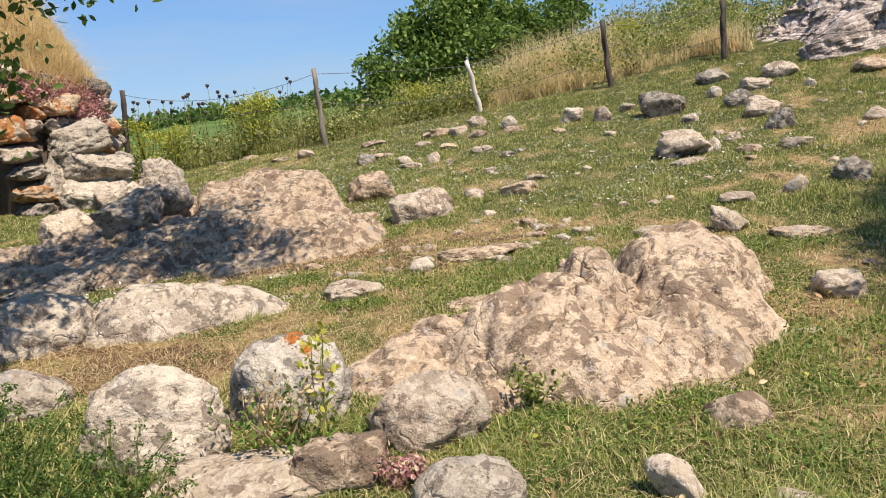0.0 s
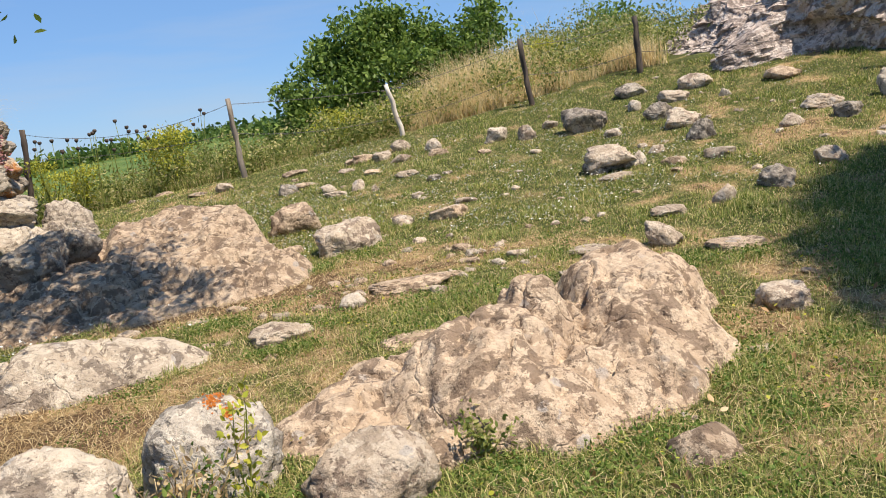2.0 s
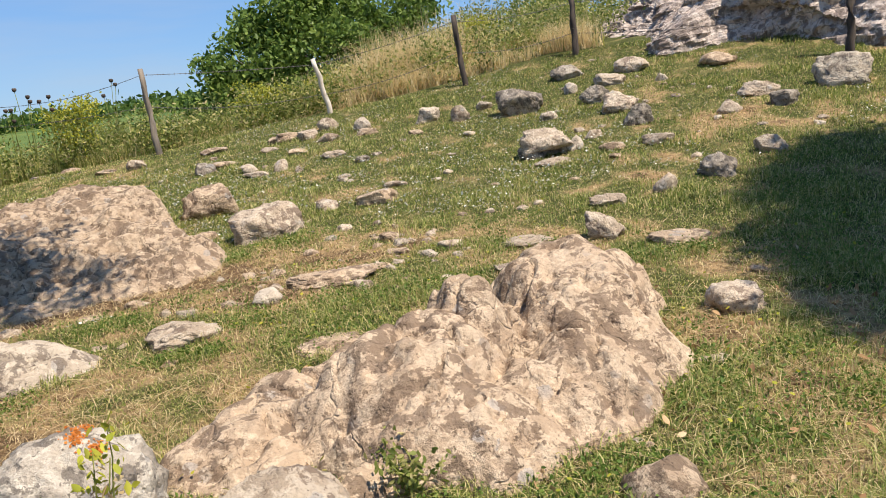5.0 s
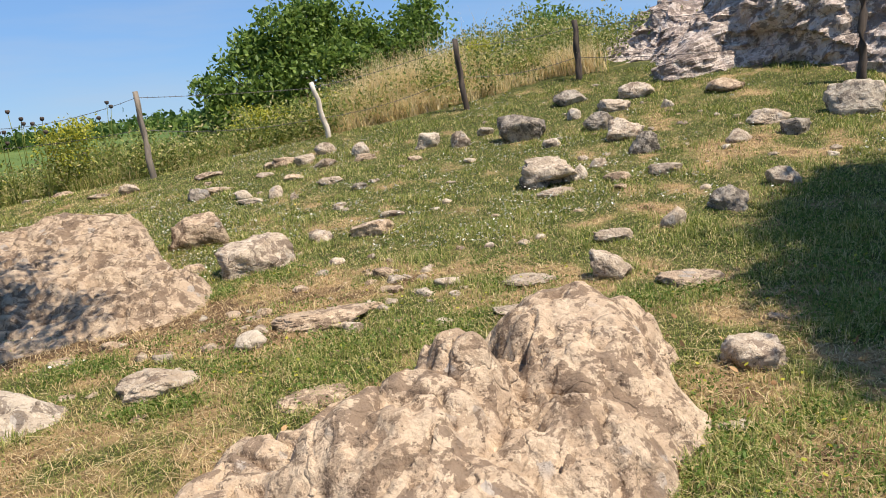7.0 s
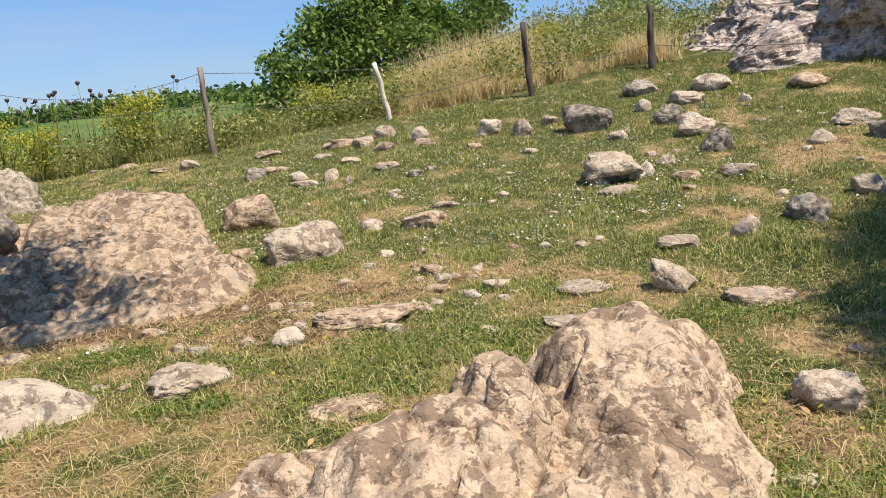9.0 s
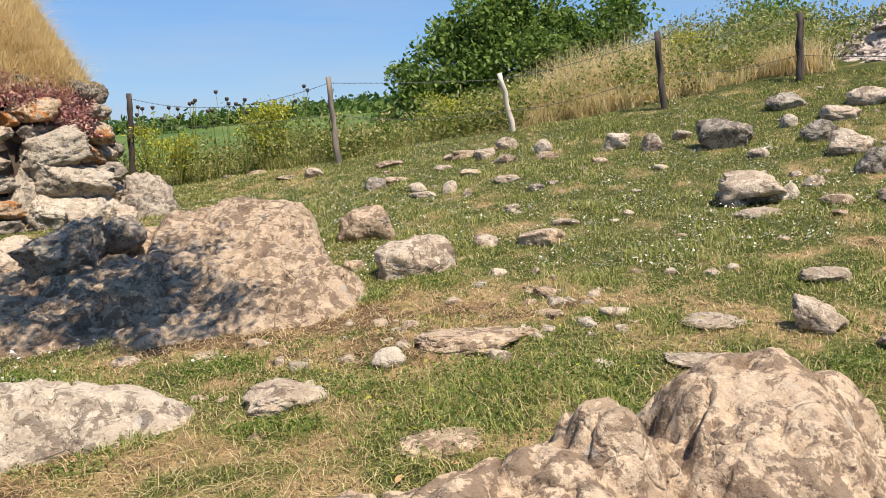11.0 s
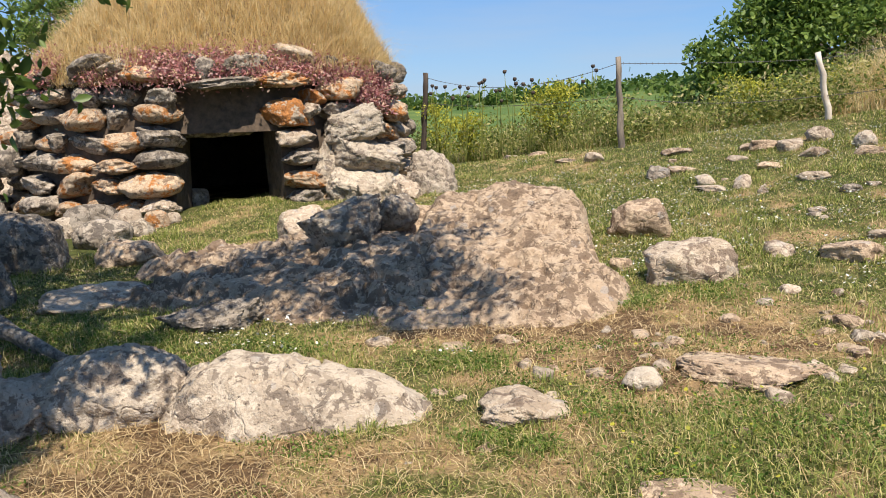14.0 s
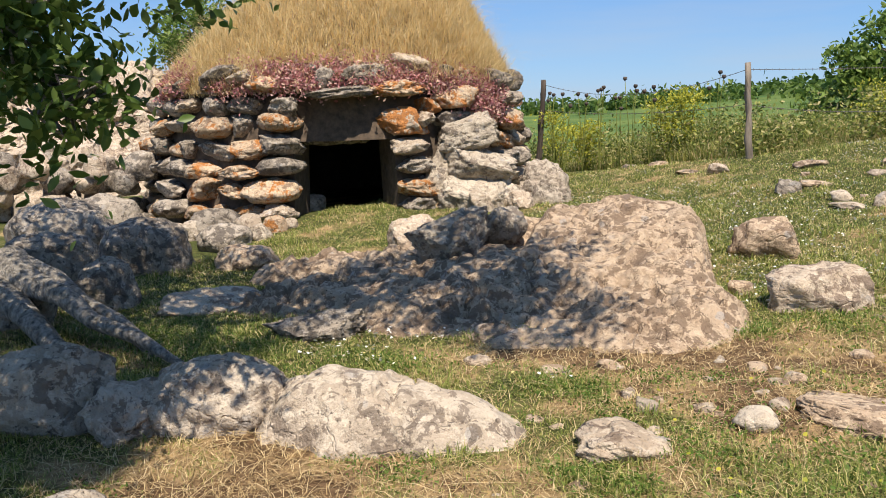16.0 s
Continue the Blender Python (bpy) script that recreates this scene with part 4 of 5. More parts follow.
h = (0.12 + 0.55 * smooth(0.3, 0.7, patch) + 0.3 * smooth(0.3, 2.5, past)) * rng.uniform(0.35, 1.35, len(x)) * (0.55 + 0.45 * smooth(0.3, 2.2, past)) * (1 + 0.35 * smooth(3, 5, x))
for some, nm, mat, label in ((dry_one, "dry_grass", M_HAY, "tall dry straw-coloured grass beyond the fence"), (~dry_one, "tall_weeds", M_WEED, "tall green weeds beyond the fence")):
    stuff(nm, blades(nm, x[some], y[some], ground(x[some], y[some]) - 0.02, h[some], rng.uniform(0.007, 0.018, some.sum()), 0.62, mat), label, "grass")

# hay on the dome of the hut
n = 85000
u, a = 1 - np.sqrt(rng.uniform(0.01, 1, n)), rng.uniform(0, 2 * np.pi, n)
hx, hy, z = roof_place(u, a)
me = blades("hay", hx, hy, z - 0.05, rng.uniform(0.10, 0.40, n) * (0.4 + 1.3 * fbm(np.cos(a) * 7 + u * 3, np.sin(a) * 7, 47)), np.full(n, 0.011), 0.8, M_HAY)
tagged(hut_part("roof_grass", me, Matrix(), "thick dry yellow grass on the roof"), kind="stuff")


def leaves(name, centres, size, mat, shape=5):
    """Leaves as folded blades with random turns, round the given centres."""
    n = len(centres)
    u, v = rng.normal(0, 1, (n, 3)), rng.normal(0, 1, (n, 3))
    u /= np.linalg.norm(u, axis=1)[:, None]
    v -= (u * v).sum(1)[:, None] * u
    v /= np.linalg.norm(v, axis=1)[:, None]
    w = np.cross(u, v)
    s = (size * rng.uniform(0.6, 1.3, n))[:, None]
    pts = [-u * 0.5, v * 0.24 + w * 0.08 - u * 0.1, v * 0.2 + w * 0.06 + u * 0.25, u * 0.55, -v * 0.2 + w * 0.06 + u * 0.25, -v * 0.24 + w * 0.08 - u * 0.1]
    vv = np.stack([centres + p * s for p in pts], 1).reshape(-1, 3)
    o = np.arange(n)[:, None] * 6
    return fast_mesh(name, vv, np.concatenate([o + [0, 1, 2, 3], o + [0, 3, 4, 5]], 0), mat, 4)


def clumps(centre, radii, count, per, spread, shell=0.45):
    """Leaf places gathered in clumps inside an ellipsoid, denser toward its skin."""
    d = rng.normal(0, 1, (count, 3))
    d /= np.linalg.norm(d, axis=1)[:, None]
    c = np.array(centre) + d * (shell + (1 - shell) * rng.uniform(0, 1, (count, 1)) ** 0.6) * np.array(radii)
    p = np.repeat(c, per, 0) + rng.normal(0, 1, (count * per, 3)) * spread * np.repeat(rng.uniform(0.5, 1.3, (count, 1)), per, 0)
    return p, c


def tube(points, radii, sides=8):
    """A limb that tapers along a line of places."""
    verts, faces = [], []
    pts = [Vector(p) for p in points]
    for k, (p, r) in enumerate(zip(pts, radii)):
        t = (pts[min(k + 1, len(pts) - 1)] - pts[max(k - 1, 0)]).normalized()
        q = t.to_track_quat("Z", "Y").to_matrix()
        for i in range(sides):
            a = 2 * math.pi * i / sides
            rr = r * (1 + 0.18 * noise.noise(Vector((math.cos(a) * 2, math.sin(a) * 2, k * 0.7)) + p))
            verts.append(p + q @ Vector((math.cos(a) * rr, math.sin(a) * rr, 0)))
    for k in range(len(pts) - 1):
        for i in range(sides):
            b = (i + 1) % sides
            faces.append((k * sides + i, k * sides + b, (k + 1) * sides + b, (k + 1) * sides + i))
    base = len(verts)
    verts.append(pts[-1])
    faces += [((len(pts) - 1) * sides + i, (len(pts) - 1) * sides + (i + 1) % sides, base) for i in range(sides)]
    return verts, faces


def limbs_mesh(name, limbs, mat):
    verts, faces = [], []
    for points, radii, sides in limbs:
        v, f = tube(points, radii, sides)
        faces += [tuple(i + len(verts) for i in q) for q in f]
        verts += v
    return mesh_from(name, verts, faces, mat, True)


def wander(a, b, n, amount, seed):
    rnd = random.Random(seed)
    a, b = Vector(a), Vector(b)
    return [a.lerp(b, k / n) + Vector((rnd.uniform(-1, 1), rnd.uniform(-1, 1), rnd.uniform(-1, 1))) * amount * (0 < k < n) for k in range(n + 1)]


def tree(name, label, foot, lobes, per, size, mat, spread, trunk_r, seed, top=None, group=""):
    """A tree or bush: trunk, limbs to each lobe of its crown, and leaves in clumps."""
    rnd = random.Random(seed)
    ob = tagged(new(name), label, "tree" if trunk_r > 0.06 else "bush", group)
    ob.location = foot
    bpy.context.view_layer.update()
    inv = ob.matrix_world.inverted()
    top = top or (foot[0], foot[1], min(l[0][2] for l in lobes) - 0.2)
    trunk = [(wander(foot, top, 5, trunk_r * 0.5, seed), [trunk_r * (1.25 - 0.1 * k) for k in range(6)], 12)]
    limb, pts = [], []
    for centre, radii, count in lobes:
        p, c = clumps(centre, radii, count, per, spread)
        pts.append(p)
        limb.append((wander(top, centre, 5, 0.2, rnd.randrange(999)), [trunk_r * 0.6 * min(1.0, (radii[0] / 1.3) ** 1.3) * (1 - 0.13 * k) for k in range(6)], 7))
        for q in c[:: max(1, count // 14)]:
            limb.append((wander(centre, q, 4, 0.12, rnd.randrange(999)), [trunk_r * 0.22 * min(1.0, radii[0] / 1.3) * (1 - 0.2 * k) + 0.004 for k in range(5)], 5))
    for nm, me, lab in (("trunk", limbs_mesh("trunk", trunk, M_BARK), ""), ("branchwork", limbs_mesh("branchwork", limb, M_BARK), ""), ("crown", leaves("crown", np.concatenate(pts), size, mat), "")):
        o = part(nm, me, ob, lab)
        o.matrix_parent_inverse = inv
        if nm == "crown":
            o["kind"] = "stuff"
    return ob


tree("tree", "leafy green tree standing in the hedge beyond the fence", (5.7, 23.0, gz(5.7, 23.0)),
     [((3.9, 22.6, 2.9), (1.5, 1.2, 1.1), 60), ((4.8, 23.0, 4.1), (1.1, 1.0, 0.9), 44), ((5.8, 23.0, 4.6), (0.7, 0.7, 0.6), 18), ((6.8, 23.2, 3.9), (1.4, 1.2, 0.9), 44), ((8.3, 22.8, 3.9), (0.9, 0.8, 0.7), 26),
      ((3.0, 22.2, 1.8), (1.1, 1.1, 0.9), 36), ((6.0, 22.2, 2.7), (2.4, 1.1, 1.1), 80), ((9.1, 22.9, 4.6), (0.6, 0.6, 0.55), 12), ((8.0, 22.4, 2.6), (1.2, 1.0, 0.8), 30)], 100, 0.16, M_LEAF, 0.22, 0.16, 3)
tree("bush", "yellow-green leafy shrub before the tree", (4.6, 19.6, gz(4.6, 19.6)), [((4.6, 19.6, 1.55), (1.2, 0.8, 0.5), 40), ((5.8, 19.4, 1.5), (1.2, 0.8, 0.45), 30)], 70, 0.09, M_WEED, 0.17, 0.03, 4)
tree("bush", "green bush on top of the bank", (11.6, 20.0, gz(11.6, 20.0)), [((11.6, 20.0, gz(11.6, 20.0) + 0.75), (1.1, 0.9, 0.75), 36)], 70, 0.12, M_LEAF, 0.22, 0.04, 6)
tree("tree", "green tree standing behind the hut", (-13.5, 19.6, gz(-13.5, 19.6)), [((-13.5, 19.4, 4.0), (1.5, 1.2, 1.0), 60), ((-12.4, 19.8, 3.2), (1.2, 1.0, 1.0), 40)], 90, 0.13, M_LEAF, 0.22, 0.14, 14)
oak_foot = (-4.6, 6.3, gz(-4.6, 6.3) - 0.1)
oak = tree("oak_tree", "grey-barked oak leaning low over the boulders, with dense green leaves", oak_foot,
     [((-0.45, 6.2, 4.5), (1.25, 1.15, 0.5), 140), ((-1.95, 5.0, 4.4), (1.4, 1.2, 0.5), 150), ((0.55, 5.5, 4.5), (0.75, 0.6, 0.35), 46), ((-1.4, 3.25, 4.5), (0.95, 0.75, 0.4), 70), ((-1.0, 2.55, 4.5), (0.5, 0.4, 0.3), 44), ((-2.7, 3.6, 4.5), (0.9, 0.8, 0.4), 70), ((-3.25, 6.2, 4.3), (1.4, 1.2, 0.5), 130),
      ((-4.9, 6.0, 4.3), (1.4, 1.3, 0.5), 120), ((-4.8, 4.2, 4.2), (1.3, 1.3, 0.5), 90),
      ((-1.92, 4.15, 2.28), (0.42, 0.36, 0.30), 24), ((-1.55, 4.25, 2.02), (0.20, 0.20, 0.08), 7), ((-1.3, 4.6, 2.60), (0.42, 0.35, 0.08), 10), ((-2.4, 4.5, 2.3), (0.4, 0.4, 0.4), 9)],
     70, 0.066, M_OAK, 0.13, 0.18, 8, top=(-5.6, 6.0, 2.0))
tree("oak_tree", "tall oak shading the edge of the meadow", (8.3, 2.4, gz(8.3, 2.4) - 0.1),
     [((6.75, 3.25, 4.8), (0.9, 0.8, 0.6), 110), ((5.75, 2.2, 4.7), (0.8, 0.8, 0.5), 110), ((7.7, 3.8, 4.9), (0.9, 0.7, 0.5), 100), ((5.4, 1.3, 4.7), (0.8, 0.7, 0.5), 90),
      ((6.6, 1.9, 5.1), (1.2, 1.1, 0.7), 150), ((8.1, 2.5, 5.2), (1.3, 1.1, 0.8), 140)],
     70, 0.085, M_OAK, 0.17, 0.22, 9)


# ---- fence ----
def fence_post(x, y, top, r, mat, label):
    foot = Vector((x, y, gz(x, y) - 0.15))
    pts = [foot.lerp(Vector(top), k / 7) + Vector((0.012 * math.sin(k * 2.1 + x), 0.01 * math.cos(k * 1.7), 0)) for k in range(8)]
    v, f = tube(pts, [r * (1.12 - 0.03 * k) for k in range(8)], 9)
    ob = new("fence_post", mesh_from("fence_post", v, f, mat, True))
    tagged(ob, label, "fence post", "fence posts")
    return Vector(top)


TOPS = [fence_post(-3.45, 17.6, (-3.3, 17.6, 2.5), 0.06, M_POST_DARK, "dark wooden fence post behind the hut"),
        fence_post(0.73, 14.63, (0.64, 14.66, 2.53), 0.05, M_POST, "weathered grey crooked wooden fence post"),
        fence_post(3.67, 14.04, (3.45, 14.1, 2.46), 0.045, M_POST_PALE, "leaning pale peeled wooden fence post"),
        fence_post(5.82, 13.0, (5.70, 13.04, 2.95), 0.05, M_POST_DARK, "dark wooden fence post in dry grass"),
        fence_post(7.75, 12.47, (7.78, 12.6, 3.12), 0.055, M_POST_DARK, "thick dark wooden fence post in dry grass"),
        fence_post(9.42, 8.34, (9.45, 8.36, 2.95), 0.055, M_POST_DARK, "dark wooden fence post before the cliff")]


def wire(a, b, sag, drop):
    a, b = a - Vector((0, 0, drop)), b - Vector((0, 0, drop))
    pts = [a.lerp(b, k / 16) - Vector((0, 0, sag * 4 * (k / 16) * (1 - k / 16))) for k in range(17)]
    limbs = [(pts, [0.0045] * 17, 5)]
    for k in range(1, 16):
        for j in (0, 1):
            c = pts[k].lerp(pts[k - 1], 0.5 * j)
            limbs.append(([c - Vector((0.0, 0.01, 0.016)), c + Vector((0.0, 0.01, 0.016))], [0.003, 0.003], 4))
    ob = new("barbed_wire", limbs_mesh("barbed_wire", limbs, M_WIRE))
    tagged(ob, "rusty barbed wire strung between the fence posts", "wire", "fence wires")


for k in range(5):
    wire(TOPS[k], TOPS[k + 1], (0.28, 0.02, 0.05, 0.08, 0.05)[k], 0.1)
    wire(TOPS[k], TOPS[k + 1], 0.1, 0.62)

# distant woods on the hills
far_pts = []
for k in range(110):
    az, r = radians(rng.uniform(-16, 16)), rng.uniform(110, 150)
    x0, y0 = r * math.sin(az), r * math.cos(az)
    far_pts.append(np.array([x0, y0, gz(x0, y0) + 0.6]) + rng.normal(0, 1, (70, 3)) * np.array([1.5, 1.5, 0.7]))
stuff("distant_trees", leaves("distant_trees", np.concatenate(far_pts), 1.0, M_OAK), "far dark green trees along the hill", "trees")


# red stonecrop between the top stones of the hut
n = 17000
s = rng.uniform(-4.6, 4.4, n)
keep = fbm(s * 1.4, s * 0 + 3, 71) + 0.35 * (np.abs(s + 0.8) < 1.4) > 0.45
s = s[keep]
zz = B + 2.05 + rng.normal(0, 0.13, len(s)) + 0.12 * (fbm(s * 2, s * 0, 72) - 0.5) - 0.35 * smooth(1.4, 2.6, s) * rng.uniform(0, 1.6, len(s))
aa = DOOR_A + s / HUT_R
rr = HUT_R + 0.12 - 0.20 * (zz - B) + 0.06 - 0.5 * np.clip(zz - B - 1.95, 0, 1) + rng.normal(0, 0.05, len(s))
pts = np.stack([HUT.x + np.cos(aa) * rr, HUT.y + np.sin(aa) * rr, zz], -1)
tagged(hut_part("stonecrop", leaves("stonecrop", pts, 0.055, M_SEDUM), Matrix(), "red stonecrop growing between the top stones"), kind="stuff")


# leafy weeds on the turf, in patches, thick at the feet of the rocks
def rosettes(n_patches, per, x0, x1, y0, y1, size, seed_here):
    px, py = rng.uniform(x0, x1, n_patches), rng.uniform(y0, y1, n_patches)
    keep = (fbm(px * 1.5, py * 1.5, seed_here) > 0.5) & (py < fence_y(px))
    px, py = np.repeat(px[keep], per), np.repeat(py[keep], per)
    px, py = px + rng.normal(0, 0.07, len(px)), py + rng.normal(0, 0.07, len(py))
    return np.stack([px, py, ground(px, py) + rng.uniform(0.003, 0.035, len(px))], -1)


M_CLOVER = leaf_material("clover_leaf", [(0.0, (0.07, 0.125, 0.02)), (0.6, (0.125, 0.205, 0.035)), (1.0, (0.23, 0.29, 0.07))])
stuff("clover", leaves("clover", np.concatenate([rosettes(620, 80, -3, 5, 1.4, 6.5, 0.03, 81), rosettes(800, 30, -4, 9, 5.5, 14, 0.03, 82)]), 0.018, M_CLOVER), "patches of bright green leafy weeds in the turf", "weeds")
foot = [(2.35, 3.15, 0.25), (2.55, 3.4, 0.2), (1.55, 2.75, 0.3), (0.95, 2.85, 0.2), (1.2, 2.6, 0.25), (0.2, 5.15, 0.15), (0.45, 5.1, 0.15), (0.75, 5.5, 0.25), (1.5, 5.5, 0.4), (2.2, 2.7, 0.25), (3.3, 4.9, 0.25), (3.7, 4.75, 0.2), (4.6, 4.6, 0.5), (5.2, 5.3, 0.5), (4.1, 4.0, 0.4), (6.0, 5.9, 0.5), (2.75, 2.75, 0.3), (2.95, 3.2, 0.2), (1.15, 5.0, 0.4), (2.0, 5.3, 0.35), (-0.1, 6.2, 0.25), (1.75, 2.25, 0.3), (-2.9, 6.2, 0.5), (-2.3, 6.3, 0.3), (-1.2, 6.3, 0.3), (-3.3, 6.4, 0.4), (1.45, 7.5, 0.3), (0.9, 7.3, 0.2)]
tp = []
for fx, fy, fr in foot:
    k = int(1800 * fr)
    qx, qy = fx + rng.normal(0, fr * 0.55, k), fy + rng.normal(0, fr * 0.4, k)
    tp.append(np.stack([qx, qy, ground(qx, qy) + rng.uniform(0.0, 0.055, k)], -1))
stuff("rock_foot_weeds", leaves("rock_foot_weeds", np.concatenate(tp), 0.021, M_CLOVER), "fresh green weeds crowding the feet of the rocks", "weeds")

tx, ty = (np.concatenate([f[i] + rng.normal(0, f[2] * s, int(1700 * f[2])) for f in foot]) for i, s in ((0, 0.6), (1, 0.45)))
stuff("rock_foot_grass", blades("rock_foot_grass", tx, ty, ground(tx, ty) - 0.004, rng.uniform(0.025, 0.095, len(tx)), np.full(len(tx), 0.005), 1.0, M_GRASS), "fresh green grass tufts at the feet of the rocks", "grass")

# leaning bark mass of the oak's foot
root = limbs_mesh("root", [(wander((-2.2, 5.72, gz(-2.2, 5.72) - 0.06), (-4.6, 6.2, 0.85), 6, 0.05, 21), [0.015, 0.03, 0.045, 0.06, 0.08, 0.11, 0.15], 12),
                           (wander((-2.55, 5.95, gz(-2.55, 5.95) - 0.08), (-4.6, 6.25, 0.8), 5, 0.05, 22), [0.025, 0.045, 0.065, 0.085, 0.11, 0.13], 10),
                           (wander((-2.9, 5.5, gz(-2.9, 5.5) - 0.08), (-4.6, 6.1, 0.7), 5, 0.05, 23), [0.03, 0.05, 0.07, 0.09, 0.11, 0.13], 10)], M_BARK)
o = part("root", root, oak)
o.matrix_parent_inverse = oak.matrix_world.inverted()


# ---- growth beyond the fence ----
def weed_mass(x0, x1, y0, y1, n_clumps, per, high, size, mat, name, label, seed):
    """A tangle of leafy weeds of uneven height."""
    px, py = rng.uniform(x0, x1, n_clumps), rng.uniform(y0, y1, n_clumps)
    keep = (py > fence_y(px) + 0.5) & ((px - HUT.x) ** 2 + (py - HUT.y) ** 2 > 4.2**2)
    px, py = px[keep], py[keep]
    top = high * (0.35 + 0.9 * fbm(px * 0.7, py * 0.7, seed)) * rng.uniform(0.6, 1.3, len(px))
    qx, qy, qt = np.repeat(px, per), np.repeat(py, per), np.repeat(top, per)
    u = rng.uniform(0, 1, len(qx)) ** 0.7
    qx, qy = qx + rng.normal(0, 0.14, len(qx)), qy + rng.normal(0, 0.14, len(qy))
    pts = np.stack([qx, qy, ground(qx, qy) + qt * u], -1)
    return stuff(name, leaves(name, pts, size, mat), label, "weeds")


weed_mass(-5, 3.5, 15, 24, 900, 70, 1.0, 0.07, M_WEED, "leafy_weeds", "dense leafy green weeds beyond the fence", 91)
weed_mass(2.5, 14, 13, 21, 900, 50, 0.95, 0.07, M_WEED, "leafy_weeds", "dense leafy weeds on the bank beyond the fence", 92)


def fennel(x, y, high, label, seed):
    """A tall plant: thin stalks with yellow-green feathery heads."""
    rnd = random.Random(seed)
    z = gz(x, y)
    ob = tagged(new("fennel_plant"), label, "plant", "fennel plants")
    ob.location = (x, y, z)
    bpy.context.view_layer.update()
    limbs, pts = [], []
    for k in range(6):
        top = Vector((x + rnd.uniform(-0.3, 0.3), y + rnd.uniform(-0.3, 0.3), z + high * rnd.uniform(0.65, 1.0)))
        limbs.append((wander((x, y, z), top, 4, 0.03, seed + k), [0.012, 0.011, 0.01, 0.008, 0.005], 5))
        pts.append(np.array(top) + rng.normal(0, 1, (80, 3)) * np.array([0.15, 0.15, 0.07]))
        pts.append(np.array(top.lerp(Vector((x, y, z)), 0.35)) + rng.normal(0, 1, (55, 3)) * np.array([0.14, 0.14, 0.16]))
    for nm, me in (("stem", limbs_mesh("stem", limbs, M_WEED)), ("bloom", leaves("bloom", np.concatenate(pts), 0.06, M_YELLOW))):
        o = part(nm, me, ob)
        if nm in ("foliage", "bloom", "stem"):
            o["kind"] = "stuff"
        o.matrix_parent_inverse = ob.matrix_world.inverted()


for x, y, high in ((-0.75, 16.8, 1.3), (-0.35, 16.9, 1.5), (-3.0, 17.6, 1.2), (-2.4, 17.2, 1.0), (2.7, 16.2, 1.0), (4.2, 17.0, 0.9), (4.8, 17.3, 1.0), (5.9, 17.4, 0.9), (3.4, 17.2, 0.9), (7.6, 16.4, 0.9)):
    fennel(x, y, high, "tall yellow-green fennel plant with feathery heads", int(x * 31 + 200))


def thistle(x, y, high, seed):
    rnd = random.Random(seed)
    z = gz(x, y)
    ob = tagged(new("thistle"), "tall dry thistle with dark round heads on thin stalks", "plant", "thistles")
    ob.location = (x, y, z)
    bpy.context.view_layer.update()
    limbs, heads = [], []
    for k in range(3):
        top = Vector((x + rnd.uniform(-0.15, 0.15), y, z + high * rnd.uniform(0.75, 1)))
        limbs.append((wander((x, y, z), top, 4, 0.02, seed + k), [0.009, 0.008, 0.007, 0.006, 0.005], 5))
        heads.append(([top + Vector((0, 0, -0.02)), top, top + Vector((0, 0, 0.035)), top + Vector((0, 0, 0.05))], [0.012, 0.034, 0.04, 0.025], 8))
    for nm, some in (("stem", limbs), ("head", heads)):
        for limb in some:
            o = part(nm, limbs_mesh(nm, [limb], M_WEED if nm == "stem" else M_POST_DARK), ob)
            o.matrix_parent_inverse = ob.matrix_world.inverted()


for k, (x, y) in enumerate(((-2.6, 16.4), (-2.3, 16.7), (-1.9, 16.3), (-1.6, 16.8), (-1.3, 16.2), (-2.9, 16.9), (-0.95, 16.0), (0.1, 16.6))):
    thistle(x, y, 1.5 + 0.12 * (k % 3), 600 + k)


# ---- plants among the near boulders ----
def sprig(name, x, y, high, n_stalks, leaf, per, mat, label, seed, spread=0.12, stem=M_WEED):
    rnd = random.Random(seed)
    z = gz(x, y)
    ob = tagged(new(name), label, "plant")
    ob.location = (x, y, z)
    bpy.context.view_layer.update()
    limbs, pts = [], []
    for k in range(n_stalks):
        top = Vector((x + rnd.gauss(0, spread), y + rnd.gauss(0, spread), z + high * rnd.uniform(0.55, 1.0)))
        line = wander((x + rnd.gauss(0, spread * 0.3), y + rnd.gauss(0, spread * 0.3), z), top, 5, 0.015, seed * 7 + k)
        limbs.append((line, [0.004, 0.0038, 0.0035, 0.003, 0.0025, 0.002], 5))
        for p in line[2:]:
            pts.append(np.array(p) + rng.normal(0, 1, (per, 3)) * leaf * 0.9)
    for nm, me in (("stem", limbs_mesh("stem", limbs, stem)), ("foliage", leaves("foliage", np.concatenate(pts), leaf, mat))):
        o = part(nm, me, ob)
        if nm in ("foliage", "bloom", "stem"):
            o["kind"] = "stuff"
        o.matrix_parent_inverse = ob.matrix_world.inverted()
    return ob


sprig("spurge_plant", 0.02, 2.95, 0.62, 3, 0.035, 9, M_YELLOW, "leggy spurge with yellow-green leaf tops between boulders", 31, 0.05)
sprig("dry_plant", -0.22, 2.9, 0.45, 14, 0.03, 4, M_STRAW, "dry rusty stalks between the boulders", 32, 0.10, M_STRAW)
sprig("green_plant", -0.1, 2.85, 0.35, 12, 0.03, 6, M_CLOVER, "green leafy stalks between the boulders", 33, 0.12)
sprig("silvery_plant", 0.98, 3.05, 0.18, 10, 0.03, 9, M_WEED, "small grey-green herb at the foot of the outcrop", 34, 0.07)
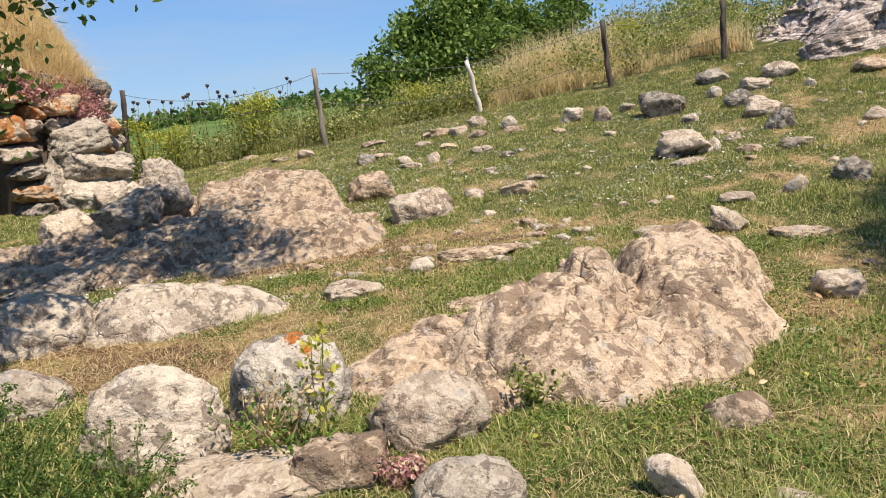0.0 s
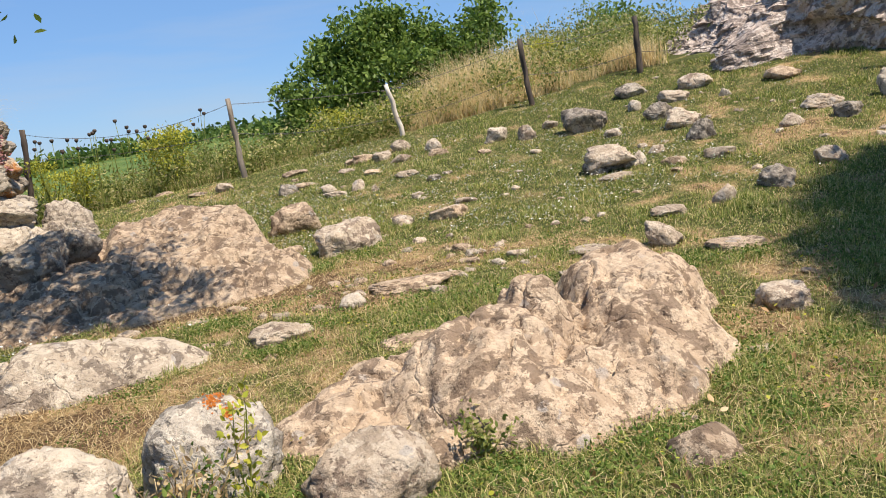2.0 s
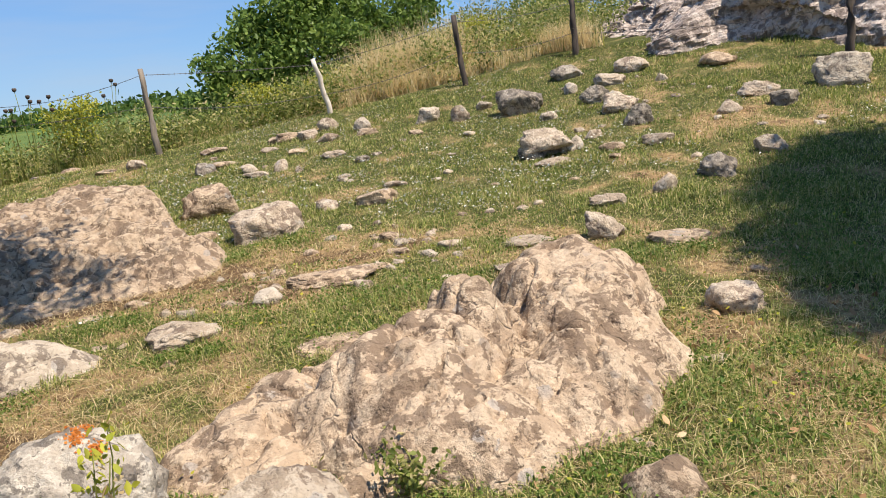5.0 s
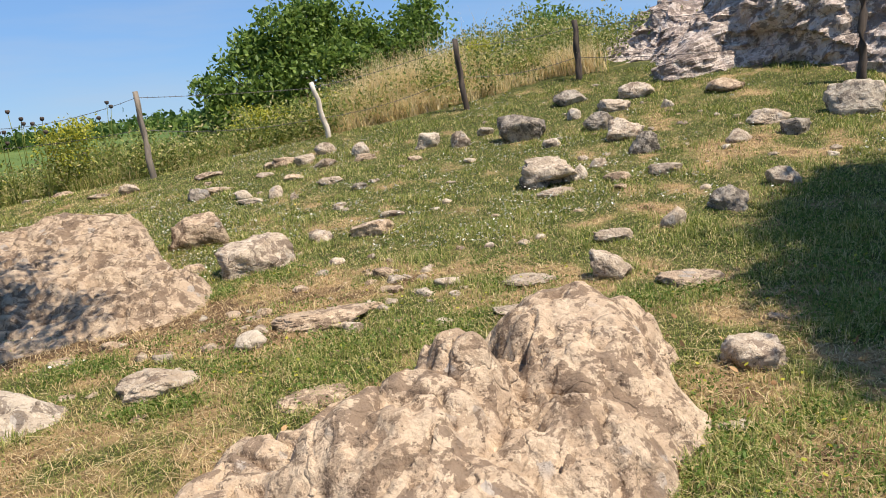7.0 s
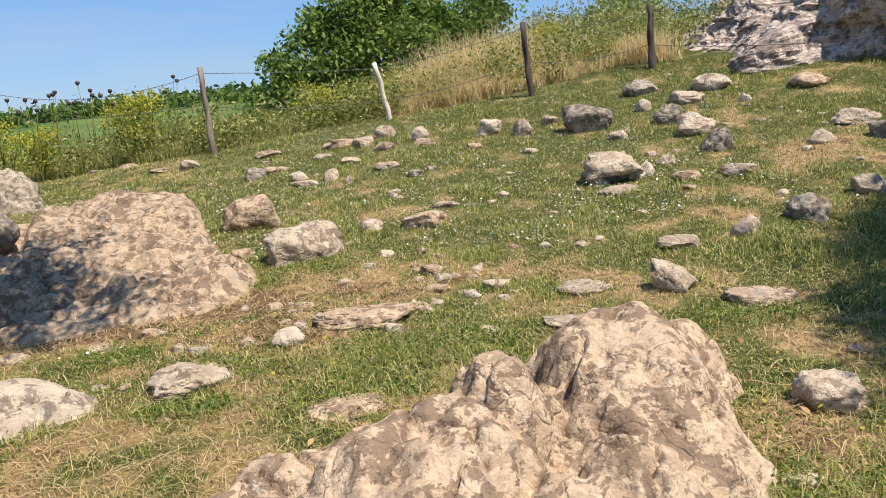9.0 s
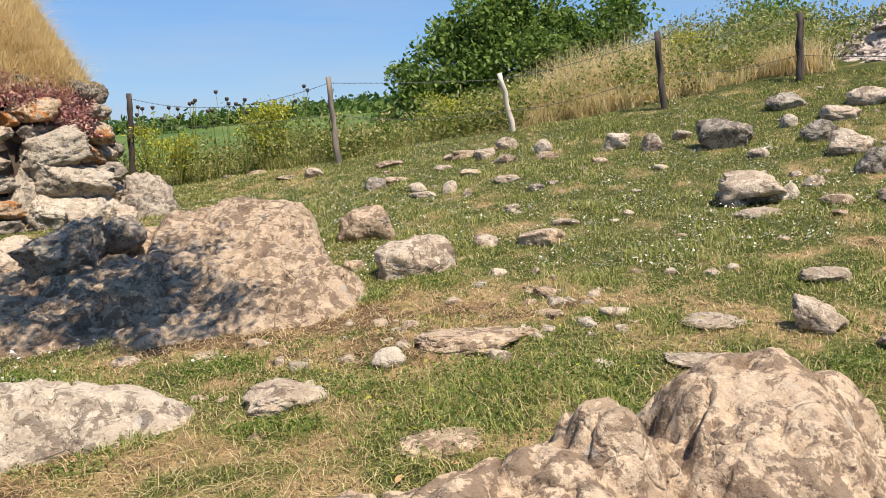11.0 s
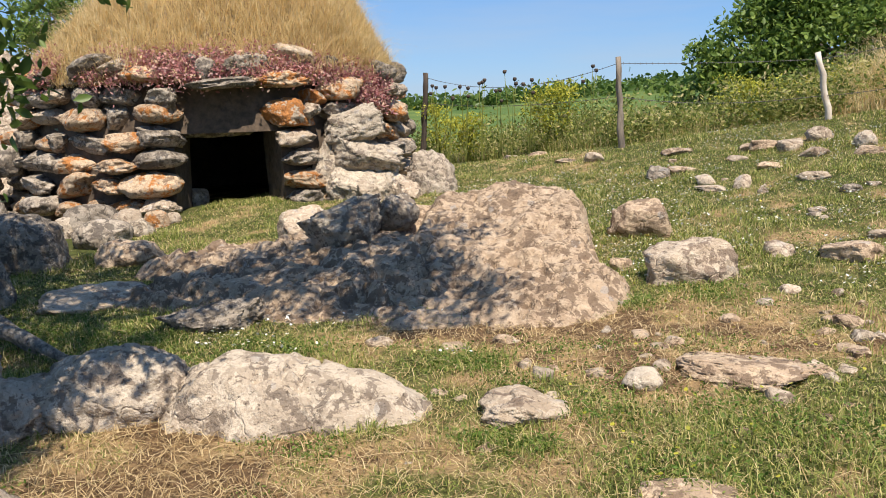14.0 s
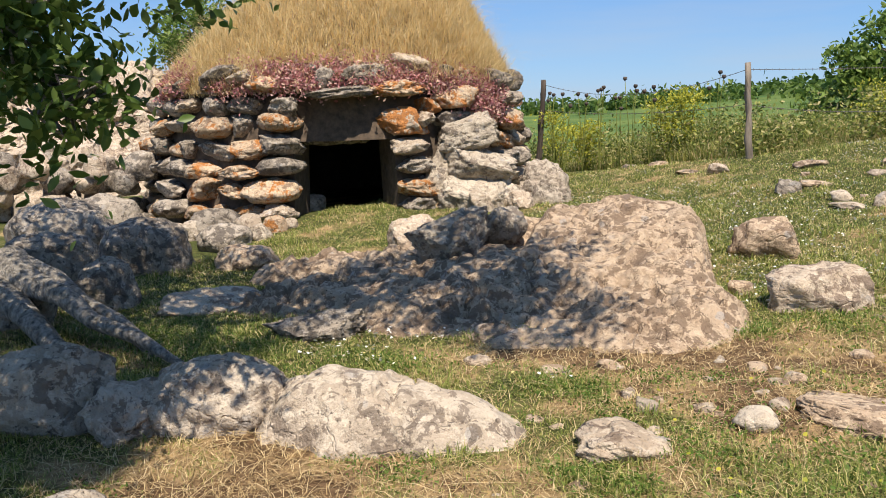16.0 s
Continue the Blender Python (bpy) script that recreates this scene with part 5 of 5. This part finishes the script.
for k, (x, y, hh) in enumerate(((-1.05, 2.35, 0.55), (-1.3, 2.6, 0.55), (-0.85, 2.15, 0.42), (-1.5, 2.9, 0.5), (-1.15, 2.75, 0.4), (-0.7, 2.45, 0.35))):
    sprig("wild_asparagus", x, y, hh, 40, 0.013, 30, M_OAK, "fine-leaved dark green wild asparagus bush", 40 + k, 0.14)
sprig("bramble_shoot", -1.42, 2.75, 0.85, 3, 0.06, 5, M_YELLOW, "bright yellow-green leafy shoot", 50, 0.06)
sprig("stonecrop_tuft", 0.3, 2.55, 0.12, 10, 0.022, 10, M_SEDUM, "small red stonecrop tuft between boulders", 51, 0.04)


# ---- litter on the turf ----
def stalks_litter(n, x0, x1, y0, y1):
    limbs = []
    for k in range(n):
        x, y = rng.uniform(x0, x1), rng.uniform(y0, y1)
        a, ln = rng.uniform(0, math.pi), rng.uniform(0.1, 0.35)
        pts = []
        for j in range(4):
            qx, qy = x + math.cos(a) * ln * (j / 3 - 0.5), y + math.sin(a) * ln * (j / 3 - 0.5)
            pts.append((qx, qy, gz(qx, qy) + 0.025 + rng.uniform(0, 0.012)))
        limbs.append((pts, [0.0014, 0.0014, 0.0013, 0.001], 4))
    return limbs


stuff("dry_stalks", limbs_mesh("dry_stalks", stalks_litter(130, 1.0, 4.2, 1.6, 4.2) + stalks_litter(150, -2.4, 0.6, 3.9, 5.1), M_STRAW), "long dry straw stalks lying on the turf", "straw")
M_DEAD = leaf_material("dead_leaf", [(0.0, (0.25, 0.13, 0.06)), (0.6, (0.42, 0.26, 0.13)), (1.0, (0.58, 0.44, 0.27))], 0.8, 0.1)
x, y = rng.uniform(0.6, 4.2, 260), rng.uniform(1.5, 4.6, 260)
stuff("dead_leaves", leaves("dead_leaves", np.stack([x, y, ground(x, y) + 0.03], -1), 0.045, M_DEAD), "scattered brown fallen oak leaves", "leaves")
x, y, d = scatter(2500, 0, 8, 2.5, 10, 3.5)
keep = fbm(x * 1.1, y * 1.1, 55) > 0.52
x, y = x[keep], y[keep]
stuff("yellow_flowers", discs("yellow_flowers", x, y, ground(x, y) + 0.06, rng.uniform(0.007, 0.012, len(x)), M_YELLOW), "scattered small yellow flowers", "flowers")

# small stones half sunk in the turf
PEBBLES = [rock_mesh(1.0, 0.85, 0.42, 700 + i, ("flat", "stone", "angular")[i % 3], 3, (M_ROCK, M_ROCK_PINK, M_ROCK_PALE)[i % 3]) for i in range(9)]
peb = random.Random(77)
made = 0
while made < 190:
    if made < 80:
        x, y = peb.gauss(1.5, 1.0), peb.gauss(6.2, 0.8)
    elif made < 150:
        x, y = peb.uniform(0.5, 8), peb.uniform(6.5, 13)
    else:
        x, y = peb.uniform(1.4, 4.2), peb.uniform(2.0, 4.4)
    made += 1
    if y > float(fence_y(x)) - 0.2 or ((x - 1.6) / 1.2) ** 2 + ((y - 3.8) / 0.8) ** 2 < 1 or x < -0.2:
        continue
    w = peb.uniform(0.05, 0.17) if y > 5 else peb.uniform(0.025, 0.07)
    ob = new("stone", PEBBLES[peb.randrange(9)])
    ob.matrix_world = pose(x, y, gz(x, y) - 0.01, 0, 0, peb.uniform(0, 360)) @ Matrix.Diagonal((w, w, w * peb.uniform(0.5, 1.1), 1))
    tagged(ob, "small beige stone half sunk in the turf", "rock", "small turf stones")


# orange lichen crust on the pitted boulder
bpy.context.view_layer.update()
inv = spotted.matrix_world.inverted()
M_LICHEN = leaf_material("orange_lichen", [(0.0, (0.34, 0.095, 0.015)), (1.0, (0.50, 0.17, 0.03))], 0.9, 0.0)
verts, faces = [], []
lich = random.Random(9)
for k in range(800):
    cx, cz = lich.choice(((-0.10, 0.0), (-0.06, -0.05), (-0.03, -0.03), (-0.14, 0.02), (0.0, -0.10)))
    start = Vector((cx - 0.02 + lich.gauss(0, 0.013), 2.4, 0.80 + cz + lich.gauss(0, 0.012) + 0.12))
    hit, place, normal, _ = spotted.ray_cast(inv @ start, (inv.to_3x3() @ Vector((0, 1, -0.18))).normalized())
    if hit:
        side = normal.orthogonal().normalized()
        other = normal.cross(side)
        r = lich.uniform(0.002, 0.006)
        base = len(verts)
        verts += [place + normal * 0.003 + (side * math.cos(a) + other * math.sin(a)) * r * lich.uniform(0.6, 1.2) for a in (0, 1.05, 2.1, 3.14, 4.2, 5.2)]
        faces.append(tuple(range(base, base + 6)))
if faces:
    tagged(part("lichen", mesh_from("lichen", verts, faces, M_LICHEN), spotted, "orange lichen crust"), kind="stuff")
